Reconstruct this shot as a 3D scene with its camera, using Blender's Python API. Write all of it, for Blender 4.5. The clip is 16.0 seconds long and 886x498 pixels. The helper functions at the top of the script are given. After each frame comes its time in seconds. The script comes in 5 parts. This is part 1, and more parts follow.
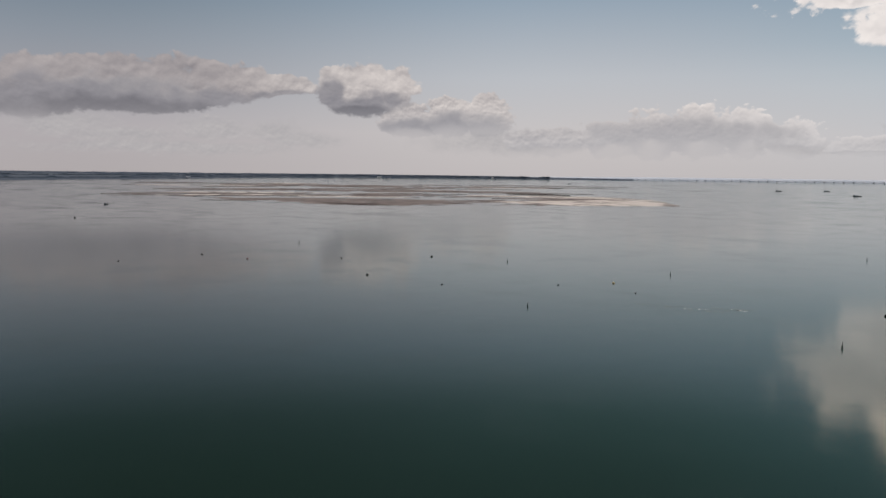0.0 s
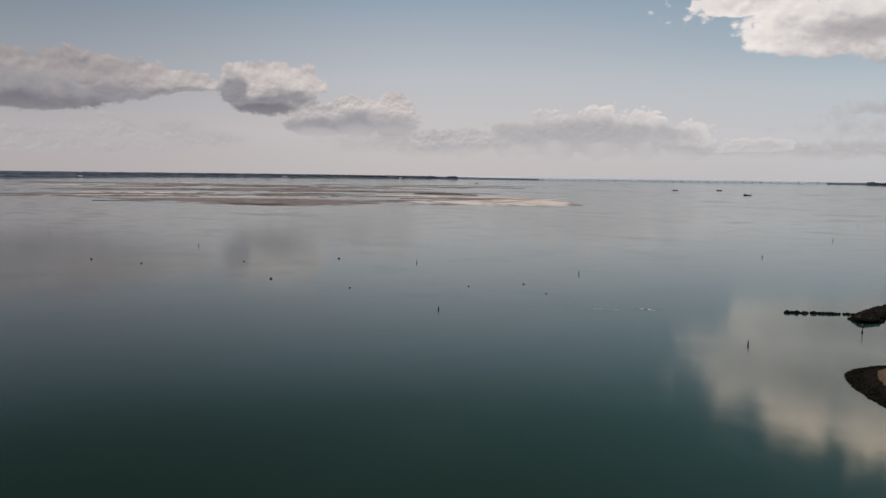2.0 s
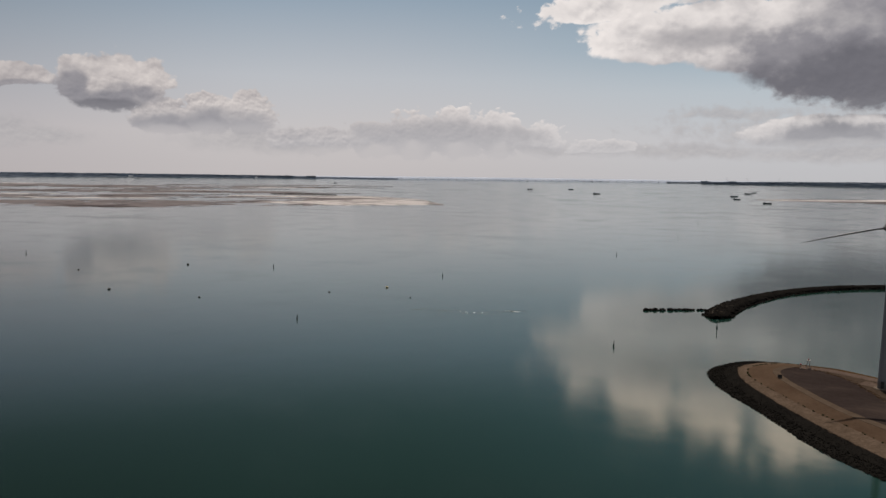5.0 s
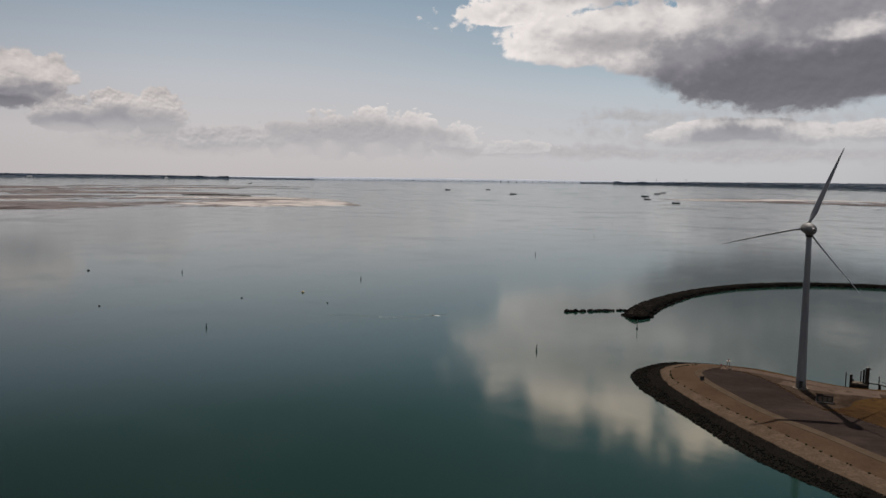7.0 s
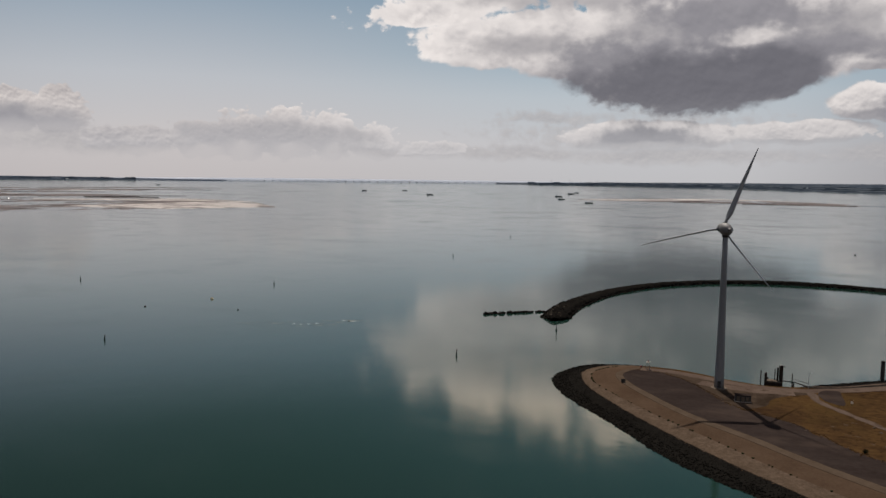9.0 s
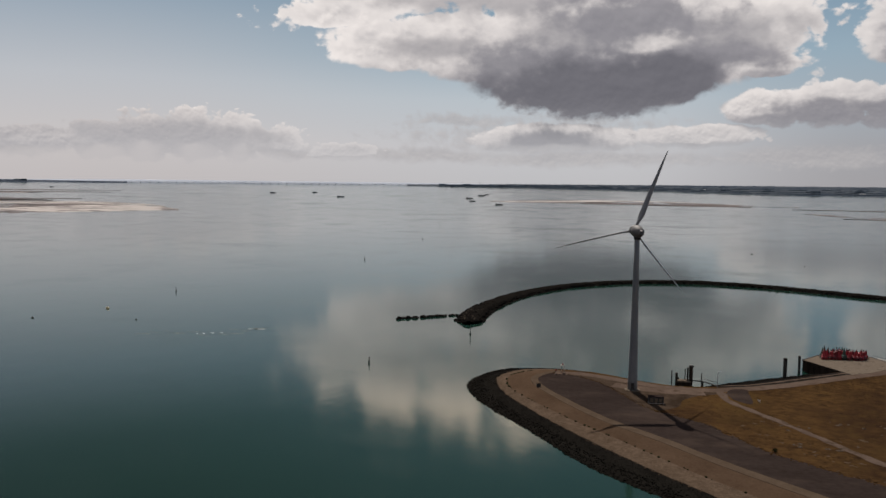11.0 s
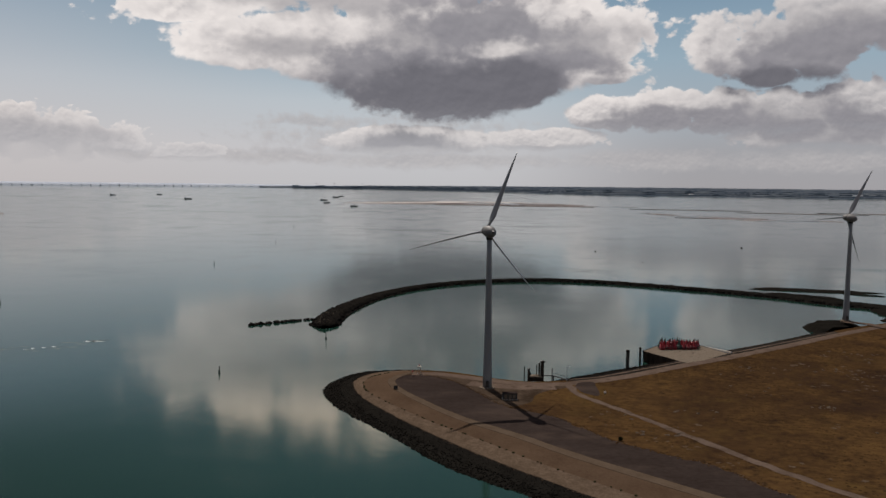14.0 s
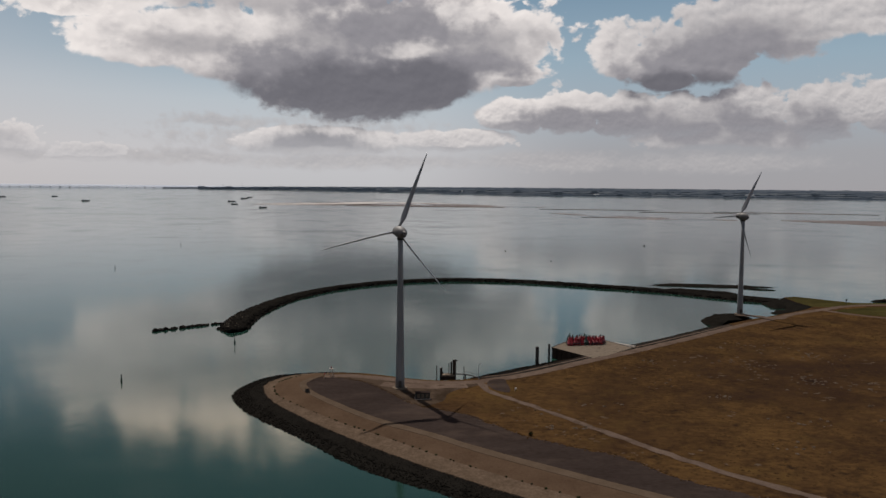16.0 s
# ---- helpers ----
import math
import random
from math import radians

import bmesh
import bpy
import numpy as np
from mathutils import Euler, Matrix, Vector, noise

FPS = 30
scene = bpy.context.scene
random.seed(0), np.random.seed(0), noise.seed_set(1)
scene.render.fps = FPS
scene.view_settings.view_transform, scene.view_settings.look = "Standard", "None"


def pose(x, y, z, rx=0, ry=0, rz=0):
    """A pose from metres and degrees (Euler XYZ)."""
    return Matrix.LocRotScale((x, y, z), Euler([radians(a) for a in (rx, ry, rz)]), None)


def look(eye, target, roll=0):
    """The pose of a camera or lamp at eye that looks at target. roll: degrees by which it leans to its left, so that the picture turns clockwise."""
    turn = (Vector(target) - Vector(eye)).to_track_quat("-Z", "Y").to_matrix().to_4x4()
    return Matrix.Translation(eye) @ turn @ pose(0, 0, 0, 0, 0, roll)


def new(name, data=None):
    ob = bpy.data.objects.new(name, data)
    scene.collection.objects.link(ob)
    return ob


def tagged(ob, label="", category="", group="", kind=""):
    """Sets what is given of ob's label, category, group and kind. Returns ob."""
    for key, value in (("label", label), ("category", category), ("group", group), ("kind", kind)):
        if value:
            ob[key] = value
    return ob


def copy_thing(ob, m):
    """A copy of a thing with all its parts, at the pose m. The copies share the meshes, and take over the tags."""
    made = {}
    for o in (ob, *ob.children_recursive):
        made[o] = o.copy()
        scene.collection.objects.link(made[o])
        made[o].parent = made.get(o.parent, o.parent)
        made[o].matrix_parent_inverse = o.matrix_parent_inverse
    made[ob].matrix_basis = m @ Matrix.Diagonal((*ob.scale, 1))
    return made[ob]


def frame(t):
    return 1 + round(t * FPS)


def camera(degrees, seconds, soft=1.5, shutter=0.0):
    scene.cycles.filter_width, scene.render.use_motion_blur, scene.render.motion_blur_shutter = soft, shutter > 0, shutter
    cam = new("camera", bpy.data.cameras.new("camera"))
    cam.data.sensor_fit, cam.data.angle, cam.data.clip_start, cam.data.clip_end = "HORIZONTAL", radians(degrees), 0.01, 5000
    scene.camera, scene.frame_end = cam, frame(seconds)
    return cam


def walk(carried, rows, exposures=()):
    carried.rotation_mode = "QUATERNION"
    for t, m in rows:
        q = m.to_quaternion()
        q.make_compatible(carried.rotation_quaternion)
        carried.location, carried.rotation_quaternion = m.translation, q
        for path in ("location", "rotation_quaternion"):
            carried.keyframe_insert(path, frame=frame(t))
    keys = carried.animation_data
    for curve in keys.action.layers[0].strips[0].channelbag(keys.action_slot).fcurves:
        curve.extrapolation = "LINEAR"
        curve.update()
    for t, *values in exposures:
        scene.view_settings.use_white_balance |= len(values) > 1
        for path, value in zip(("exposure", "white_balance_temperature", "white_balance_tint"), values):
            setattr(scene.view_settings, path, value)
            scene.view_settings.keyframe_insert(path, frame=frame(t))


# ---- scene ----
cam = camera(59.68, 16.0)
PATH = [
    (0, (34.97, -298.47, 68.99), (-41.32, -234.52, 59.44), 0.62),
    (0.5, (32.40, -296.47, 68.93), (-41.99, -230.32, 59.42), 0.63),
    (1, (29.88, -294.36, 68.90), (-42.61, -226.13, 59.43), 0.64),
    (1.5, (27.47, -292.08, 68.91), (-42.97, -221.74, 59.43), 0.65),
    (2, (25.06, -289.67, 68.96), (-43.10, -217.11, 59.49), 0.68),
    (2.5, (22.65, -287.28, 69.01), (-42.92, -212.37, 59.57), 0.71),
    (3, (20.37, -284.88, 69.06), (-42.61, -207.78, 59.63), 0.72),
    (3.5, (18.25, -282.50, 69.09), (-42.52, -203.64, 59.70), 0.71),
    (4, (16.26, -280.12, 69.13), (-42.37, -199.66, 59.77), 0.69),
    (6.5, (7.67, -267.93, 69.36), (-39.36, -180.17, 60.12), 0.67),
    (7, (6.35, -265.57, 69.38), (-38.50, -176.67, 60.21), 0.68),
    (7.5, (5.08, -263.24, 69.41), (-37.21, -173.08, 60.31), 0.66),
    (8, (3.99, -260.94, 69.43), (-35.79, -169.64, 60.39), 0.64),
    (8.5, (3.04, -258.61, 69.44), (-34.33, -166.29, 60.44), 0.60),
    (9, (2.26, -256.29, 69.45), (-32.82, -163.08, 60.49), 0.58),
    (11.5, (-0.62, -247.93, 69.62), (-21.99, -150.62, 61.09), 0.58),
    (12, (-0.69, -247.32, 69.65), (-19.27, -149.43, 61.18), 0.55),
    (12.5, (-0.59, -246.83, 69.67), (-16.13, -148.40, 61.26), 0.57),
    (13, (-0.45, -246.51, 69.66), (-12.75, -147.62, 61.28), 0.55),
    (13.5, (-0.39, -246.37, 69.62), (-9.40, -147.12, 61.31), 0.53),
    (14, (-0.29, -246.36, 69.59), (-6.15, -146.88, 61.34), 0.55),
    (14.5, (-0.22, -246.43, 69.56), (-3.04, -146.81, 61.37), 0.54),
    (15, (-0.14, -246.54, 69.54), (-0.15, -146.87, 61.41), 0.53),
    (15.5, (-0.09, -246.65, 69.53), (2.63, -147.01, 61.45), 0.48),
    (16, (-0.00, -246.79, 69.53), (5.50, -147.27, 61.47), 0.45),
]
walk(cam, [(t, look(e, a, r)) for t, e, a, r in PATH])

# ---- sky, clouds and sun ----
SUN_AZ, SUN_EL = -22.0, 53.0
world = bpy.data.worlds.new("sky")
scene.world = world
world.use_nodes = True
WN, WL = world.node_tree.nodes, world.node_tree.links


def wire(links, a, b):
    links.new(a, b)


def math_node(nodes, links, op, a, b=None, c=None, clamp=False):
    n = nodes.new("ShaderNodeMath")
    n.operation, n.use_clamp = op, clamp
    for i, v in enumerate((a, b, c)):
        if v is None:
            continue
        if isinstance(v, (int, float)):
            n.inputs[i].default_value = v
        else:
            links.new(v, n.inputs[i])
    return n.outputs[0]


def wm(op, a, b=None, c=None, clamp=False):
    return math_node(WN, WL, op, a, b, c, clamp)


def w_smooth(v, lo, hi):
    n = WN.new("ShaderNodeMapRange")
    n.interpolation_type = "SMOOTHSTEP"
    WL.new(v, n.inputs["Value"])
    n.inputs["From Min"].default_value, n.inputs["From Max"].default_value = lo, hi
    return n.outputs["Result"]


def w_mix(f, a, b):
    n = WN.new("ShaderNodeMix")
    n.data_type = "RGBA"
    if isinstance(f, (int, float)):
        n.inputs[0].default_value = f
    else:
        WL.new(f, n.inputs[0])
    for sock, v in ((n.inputs[6], a), (n.inputs[7], b)):
        if isinstance(v, tuple):
            sock.default_value = (*v, 1)
        else:
            WL.new(v, sock)
    return n.outputs[2]


def w_noise(vec, scale, detail=6.0, rough=0.55, lac=2.0):
    n = WN.new("ShaderNodeTexNoise")
    n.inputs["Scale"].default_value, n.inputs["Detail"].default_value = scale, detail
    n.inputs["Roughness"].default_value, n.inputs["Lacunarity"].default_value = rough, lac
    WL.new(vec, n.inputs["Vector"])
    return n


WN.clear()
w_out = WN.new("ShaderNodeOutputWorld")
w_bg = WN.new("ShaderNodeBackground")
w_bg.inputs["Strength"].default_value = 0.1
WL.new(w_bg.outputs[0], w_out.inputs["Surface"])
coord = WN.new("ShaderNodeTexCoord")
split = WN.new("ShaderNodeSeparateXYZ")
WL.new(coord.outputs["Generated"], split.inputs[0])
az = wm("MULTIPLY", wm("ARCTAN2", split.outputs[0], split.outputs[1]), 57.2958)
el = wm("MULTIPLY", wm("ARCSINE", split.outputs[2]), 57.2958)
sky = WN.new("ShaderNodeTexSky")
sky.sky_type, sky.sun_disc = "NISHITA", False
sky.sun_elevation, sky.sun_rotation = radians(SUN_EL), radians(SUN_AZ)
sky.air_density, sky.dust_density, sky.altitude = 1.0, 1.5, 0


def w_vec(x, y, z=0.0):
    n = WN.new("ShaderNodeCombineXYZ")
    for i, v in enumerate((x, y, z)):
        if isinstance(v, (int, float)):
            n.inputs[i].default_value = v
        else:
            WL.new(v, n.inputs[i])
    return n.outputs[0]


# billowing wobble of the cloud outlines
flat = w_vec(az, wm("MULTIPLY", el, 1.35))
warp = w_noise(flat, 0.45, 3.0, 0.5)
wsp = WN.new("ShaderNodeSeparateColor")
WL.new(warp.outputs["Color"], wsp.inputs[0])
waz = wm("ADD", az, wm("MULTIPLY", wm("SUBTRACT", wsp.outputs[0], 0.5), 2.2))
wel = wm("ADD", el, wm("MULTIPLY", wm("SUBTRACT", wsp.outputs[1], 0.5), 0.9))


def billow(vec, size=1.0):
    """Heaped lumps over soft drifting noise, about 0.5 in the mean."""
    soft = w_noise(vec, 0.5 * size, 9.0, 0.57)
    soft.inputs["Distortion"].default_value = 0.35
    total = wm("MULTIPLY", soft.outputs["Fac"], 0.68)
    swirl = w_noise(vec, 1.1 * size, 3.0, 0.5)
    push = WN.new("ShaderNodeVectorMath")
    push.operation = "MULTIPLY_ADD"
    WL.new(swirl.outputs["Color"], push.inputs[0])
    push.inputs[1].default_value = (0.9 / size, 0.9 / size, 0)
    WL.new(vec, push.inputs[2])
    for scale, share in ((0.62, 0.22), (1.5, 0.10)):
        cell = WN.new("ShaderNodeTexVoronoi")
        cell.feature = "SMOOTH_F1"
        cell.inputs["Scale"].default_value, cell.inputs["Detail"].default_value = scale * size, 1.0
        cell.inputs["Roughness"].default_value, cell.inputs["Smoothness"].default_value = 0.5, 0.5
        WL.new(push.outputs[0], cell.inputs["Vector"])
        total = wm("ADD", total, wm("MULTIPLY", wm("SUBTRACT", 1.0, cell.outputs["Distance"]), share))
    return total


def w_lerp(f, a, b):
    return wm("ADD", a, wm("MULTIPLY", f, wm("SUBTRACT", b, a)))


# clouds far off, low over the horizon, show smaller lumps
low_down = w_smooth(el, 7.5, 5.0)
above = w_vec(wm("ADD", az, -0.14), wm("MULTIPLY", wm("ADD", el, 0.30), 1.35))
near_by = w_vec(wm("ADD", az, -0.06), wm("MULTIPLY", wm("ADD", el, 0.15), 1.35))
fine_low = billow(flat, 2.0)
fine = w_lerp(low_down, billow(flat), fine_low)
broad = w_noise(flat, 0.38, 4.0, 0.5).outputs["Fac"]
lifted = w_lerp(low_down, billow(above), billow(near_by, 2.0))


def puffs(shapes, lift=0.0):
    """The field of a group of clouds: 1 in the middle of each, 0 at its rim."""
    field = None
    for a, e, w, up, down in shapes:
        dx = wm("MULTIPLY", wm("SUBTRACT", waz, a), 1.0 / w)
        dy = wm("SUBTRACT", wel, e - lift)
        dy = wm("MAXIMUM", wm("MULTIPLY", dy, 1.0 / up), wm("MULTIPLY", dy, -1.0 / down))
        d = wm("SQRT", wm("ADD", wm("MULTIPLY", dx, dx), wm("MULTIPLY", dy, dy)))
        v = wm("SUBTRACT", 1.0, d)
        field = v if field is None else wm("MAXIMUM", field, v)
    return field


BODY = [  # azimuth, elevation, half width, height above and below
    (-72.1, 5.6, 8.0, 2.6, 1.8), (-78.1, 5.6, 4.7, 2.0, 2.3), (-66.0, 6.3, 4.5, 1.5, 1.4), (-62.5, 6.2, 4.2, 0.9, 0.8),
    (-56.3, 5.9, 3.2, 2.3, 1.9), (-53.6, 6.4, 1.9, 1.7, 1.8), (-57.8, 6.3, 1.8, 1.6, 1.8),
    (-52.6, 3.9, 2.6, 1.4, 1.3), (-49.4, 4.2, 2.6, 1.7, 1.5), (-46.9, 4.4, 2.0, 1.8, 1.8),
    (-42.5, 2.7, 3.6, 0.8, 1.3), (-38.0, 2.9, 2.4, 1.3, 1.7), (-35.2, 3.1, 2.3, 1.9, 2.0), (-31.8, 3.2, 2.5, 2.0, 2.1), (-28.8, 3.1, 2.3, 1.9, 1.9), (-25.8, 2.8, 2.2, 1.2, 1.5), (-21.5, 2.3, 3.0, 0.5, 0.9),
]
BODY_EAST = [
    (-17.1, 9.7, 6.4, 2.2, 1.7), (-19.3, 9.4, 4.1, 0.9, 0.8), (-11.7, 9.4, 6.0, 3.4, 2.3), (-3.6, 9.8, 10.7, 5.3, 5.4), (3.8, 10.5, 9.2, 4.2, 3.8), (-7.5, 15.6, 16.0, 4.2, 4.1),
    (0.5, 7.4, 4.9, 2.4, 2.2), (-21.8, 11.6, 4.4, 1.4, 0.9), (-19.0, 14.0, 8.0, 3.0, 2.4), (8.2, 8.2, 2.2, 1.2, 1.0),
    (15.7, 9.9, 2.6, 2.2, 2.3), (19.0, 8.9, 3.4, 3.0, 2.4), (22.2, 9.9, 3.8, 3.5, 2.9), (26.5, 11.2, 4.8, 3.4, 2.8), (31.0, 11.8, 4.8, 2.8, 2.2),
    (8.4, 5.3, 3.6, 1.3, 1.4), (12.2, 5.5, 3.2, 1.6, 1.7), (16.6, 5.3, 3.4, 1.7, 1.8), (20.5, 4.9, 3.0, 2.0, 1.9), (24.4, 5.3, 3.0, 2.3, 2.1), (29.0, 5.1, 3.2, 2.3, 2.1), (33.5, 5.4, 3.0, 2.0, 2.0), (23.0, 3.4, 7.0, 1.4, 1.2),
    (-6.0, 3.3, 6.5, 1.2, 1.4), (3.8, 3.4, 5.0, 0.9, 0.9),
]
VEIL = [
    (-6.0, 3.4, 13.2, 1.8, 1.8), (-12.5, 4.5, 6.1, 0.7, 0.6), (3.5, 3.3, 4.9, 1.0, 0.9), (-3.6, 1.8, 13.6, 0.7, 0.7), (11.3, 1.9, 7.4, 0.9, 0.9), (22.3, 1.7, 8.6, 1.0, 0.8),
    (-14.9, 1.9, 8.0, 0.7, 0.6), (-72.8, 2.5, 5.2, 0.7, 0.7), (-60.4, 2.4, 4.0, 0.7, 0.8), (-45.3, 2.5, 7.8, 1.0, 1.2), (-69.8, 1.8, 11.3, 0.5, 0.8), (-66.5, 3.0, 3.5, 1.1, 0.9), (-62.5, 2.9, 3.0, 1.0, 0.9), (-76.0, 3.1, 4.0, 1.0, 0.9), (-21.3, 2.1, 9.0, 0.6, 0.5),
]
GREY = [
    (-3.5, 10.2, 8.6, 2.9, 3.6), (4.6, 10.3, 7.6, 1.7, 3.0), (-14.4, 9.7, 4.7, 1.1, 1.3), (-6.0, 3.1, 5.0, 0.9, 1.1), (23.5, 9.8, 7.5, 2.2, 3.0), (19.0, 4.6, 12.5, 1.6, 2.0),
    (-9.3, 13.7, 12.2, 2.2, 2.3), (-32.7, 3.2, 7.4, 1.2, 2.2), (-49.5, 3.7, 5.0, 0.8, 1.2), (-72.1, 5.1, 7.5, 1.5, 1.7),
]
SHADE = [
    (-72.8, 4.6, 8.5, 1.6, 1.3), (-78.2, 5.0, 4.4, 1.0, 1.6), (-56.0, 5.1, 3.0, 0.9, 1.0), (-58.2, 5.7, 1.2, 1.3, 1.1), (-51.0, 3.3, 4.4, 0.9, 0.9),
    (-3.6, 7.6, 10.0, 3.0, 2.8), (-8.6, 8.2, 4.9, 1.8, 2.0), (2.6, 8.4, 6.0, 2.2, 2.7), (19.9, 7.9, 5.3, 1.5, 1.6), (24.5, 9.2, 4.3, 1.3, 1.5), (-6.0, 2.9, 5.0, 0.9, 1.2), (22.5, 9.0, 6.5, 1.9, 2.2), (-0.5, 11.2, 6.5, 2.2, 2.5), (-1.0, 15.0, 8.0, 3.2, 3.0),
    (11.2, 4.9, 3.4, 0.9, 1.1), (15.4, 4.8, 3.0, 1.0, 1.2), (20.4, 4.0, 2.8, 1.1, 1.2), (24.6, 4.5, 2.6, 1.5, 1.5), (29.0, 4.4, 2.8, 1.3, 1.5),
]
DEEP = [(-3.2, 6.7, 9.8, 2.8, 3.1), (1.0, 7.4, 5.6, 2.2, 3.2), (19.2, 7.3, 4.2, 1.1, 1.4), (-73.1, 4.1, 7.5, 1.2, 1.2), (-56.2, 4.6, 2.4, 0.5, 0.7)]
WISPS = [(-25.5, 11.2, 4.5, 1.1, 0.9), (-20.5, 13.0, 5.0, 1.4, 1.2), (10.9, 7.3, 1.4, 0.6, 0.5), (-13.5, 13.2, 4.0, 1.0, 1.0), (31.0, 7.0, 3.0, 1.2, 1.0)]
HOLES = [(0.8, 9.7, 2.2, 0.7, 0.6)]
rough_up = wm("MULTIPLY", wm("SUBTRACT", fine, 0.46), 1.35)
# the great cloud has a smooth flat base
base = wm("MULTIPLY", w_smooth(el, 9.5, 7.0), wm("MULTIPLY", w_smooth(az, -17.0, -13.0), w_smooth(az, 9.0, 6.0)))
heaps, heaps_up = wm("MAXIMUM", puffs(BODY), puffs(BODY_EAST)), wm("MAXIMUM", puffs(BODY, 0.7), puffs(BODY_EAST, 0.7))
# cloud bases are flatter than their heads
rough_up = wm("MULTIPLY", rough_up, wm("SUBTRACT", 1.0, wm("MULTIPLY", w_smooth(wm("SUBTRACT", heaps_up, heaps), 0.02, 0.30), 0.65)))
frayed = wm("MULTIPLY", rough_up, wm("SUBTRACT", wm("SUBTRACT", 1.0, wm("MULTIPLY", base, 0.7)), wm("MULTIPLY", w_smooth(el, 14.5, 17.0), 0.6)))
body = wm("ADD", heaps, frayed)
gaps = w_noise(flat, 0.20, 5.0, 0.6).outputs["Fac"]
body = wm("SUBTRACT", body, wm("MULTIPLY", wm("MAXIMUM", wm("SUBTRACT", gaps, 0.45), 0.0), wm("MULTIPLY", w_smooth(el, 12.5, 15.5), 7.0)))
# lit from above: bright heads, dull undersides
over = wm("ADD", heaps_up, frayed)
head = w_smooth(wm("SUBTRACT", body, over), -0.12, 0.30)
under = wm("MULTIPLY", w_smooth(wm("SUBTRACT", over, body), -0.05, 0.40), w_smooth(el, 9.0, 7.0))
high = w_noise(coord.outputs["Generated"], 2.6, 6.0, 0.6).outputs["Fac"]
away = wm("SUBTRACT", 1.0, wm("MULTIPLY", w_smooth(wm("ABSOLUTE", wm("ADD", az, 20.0)), 95.0, 60.0), w_smooth(el, 34.0, 22.0)))
far_puffs = wm("MULTIPLY", wm("SUBTRACT", high, 0.52), wm("MULTIPLY", away, 4.0))
body = wm("MAXIMUM", body, wm("SUBTRACT", far_puffs, 0.02))
soft_rim = w_smooth(el, 13.5, 16.0)
sharp = wm("ADD", wm("MULTIPLY", w_smooth(body, -0.02, 0.13), wm("SUBTRACT", 1.0, soft_rim)), wm("MULTIPLY", w_smooth(body, 0.0, 0.35), soft_rim))
cover = wm("MULTIPLY", sharp, wm("SUBTRACT", 1.0, wm("MULTIPLY", under, wm("MULTIPLY", w_smooth(el, 4.6, 2.2), 0.85))))
scraps = w_smooth(wm("ADD", wm("MULTIPLY", puffs(WISPS), 0.7), wm("MULTIPLY", wm("SUBTRACT", fine_low, 0.5), 3.2)), 0.10, 0.60)
veil = wm("MULTIPLY", w_smooth(wm("ADD", puffs(VEIL), wm("MULTIPLY", rough_up, 1.8)), -0.15, 0.7), 0.7)
drift = wm("ADD", wm("MULTIPLY", wm("SUBTRACT", broad, 0.5), 1.0), wm("MULTIPLY", rough_up, 0.4))
holes = wm("MULTIPLY", w_smooth(wm("ADD", puffs(HOLES), wm("MULTIPLY", drift, 2.2)), -0.5, 0.5), 0.8)
shade = wm("SUBTRACT", w_smooth(wm("ADD", puffs(SHADE), wm("MULTIPLY", drift, 2.0)), -0.22, 0.45), holes, clamp=True)
deep = wm("SUBTRACT", w_smooth(wm("ADD", puffs(DEEP), wm("MULTIPLY", drift, 1.2)), -0.15, 0.45), holes, clamp=True)
grey = wm("SUBTRACT", w_smooth(wm("ADD", puffs(GREY), wm("MULTIPLY", drift, 1.6)), -0.2, 0.6), holes, clamp=True)
relief = wm("ADD", wm("MULTIPLY", wm("SUBTRACT", fine, lifted), 2.2), wm("MULTIPLY", wm("SUBTRACT", broad, 0.5), 0.9))
rim = wm("MULTIPLY", w_smooth(body, 0.6, 0.05), wm("MAXIMUM", head, w_smooth(el, 7.5, 9.0)))

# clear air: rosy and dim in the west, pale under the sun, blue in the east
def air(stops):
    ramp = WN.new("ShaderNodeValToRGB")
    WL.new(wm("MULTIPLY", el, 1.0 / 40.0, clamp=True), ramp.inputs[0])
    ramp.color_ramp.elements[0].position, ramp.color_ramp.elements[0].color = stops[0][0] / 40, (*stops[0][1], 1)
    ramp.color_ramp.elements[1].position, ramp.color_ramp.elements[1].color = stops[-1][0] / 40, (*stops[-1][1], 1)
    for p, c in stops[1:-1]:
        ramp.color_ramp.elements.new(p / 40).color = (*c, 1)
    return ramp.outputs[0]


# above the view the air is dimmed further, to darken the near water's reflection
west = air([(0, (4.3, 3.95, 4.0)), (3, (4.4, 4.1, 4.25)), (6, (3.45, 3.45, 3.75)), (9, (2.65, 2.98, 3.45)), (13, (1.6, 2.2, 2.8)), (17, (0.58, 1.05, 1.25)), (24, (0.34, 0.68, 0.80)), (40, (0.45, 0.8, 1.1))])
middle = air([(0, (5.3, 4.95, 4.95)), (3, (5.7, 5.4, 5.4)), (7, (4.95, 5.15, 5.5)), (13, (2.75, 3.55, 4.4)), (17, (1.05, 1.7, 2.05)), (24, (0.48, 0.92, 1.12)), (40, (0.65, 1.15, 1.7))])
far_east = air([(0, (3.55, 3.45, 3.6)), (2.5, (3.6, 3.6, 3.8)), (6, (3.5, 4.1, 4.65)), (9, (3.0, 4.0, 4.8)), (13, (2.1, 3.1, 4.1)), (17, (1.15, 2.0, 2.7)), (24, (0.7, 1.3, 1.9)), (40, (0.65, 1.15, 1.8))])
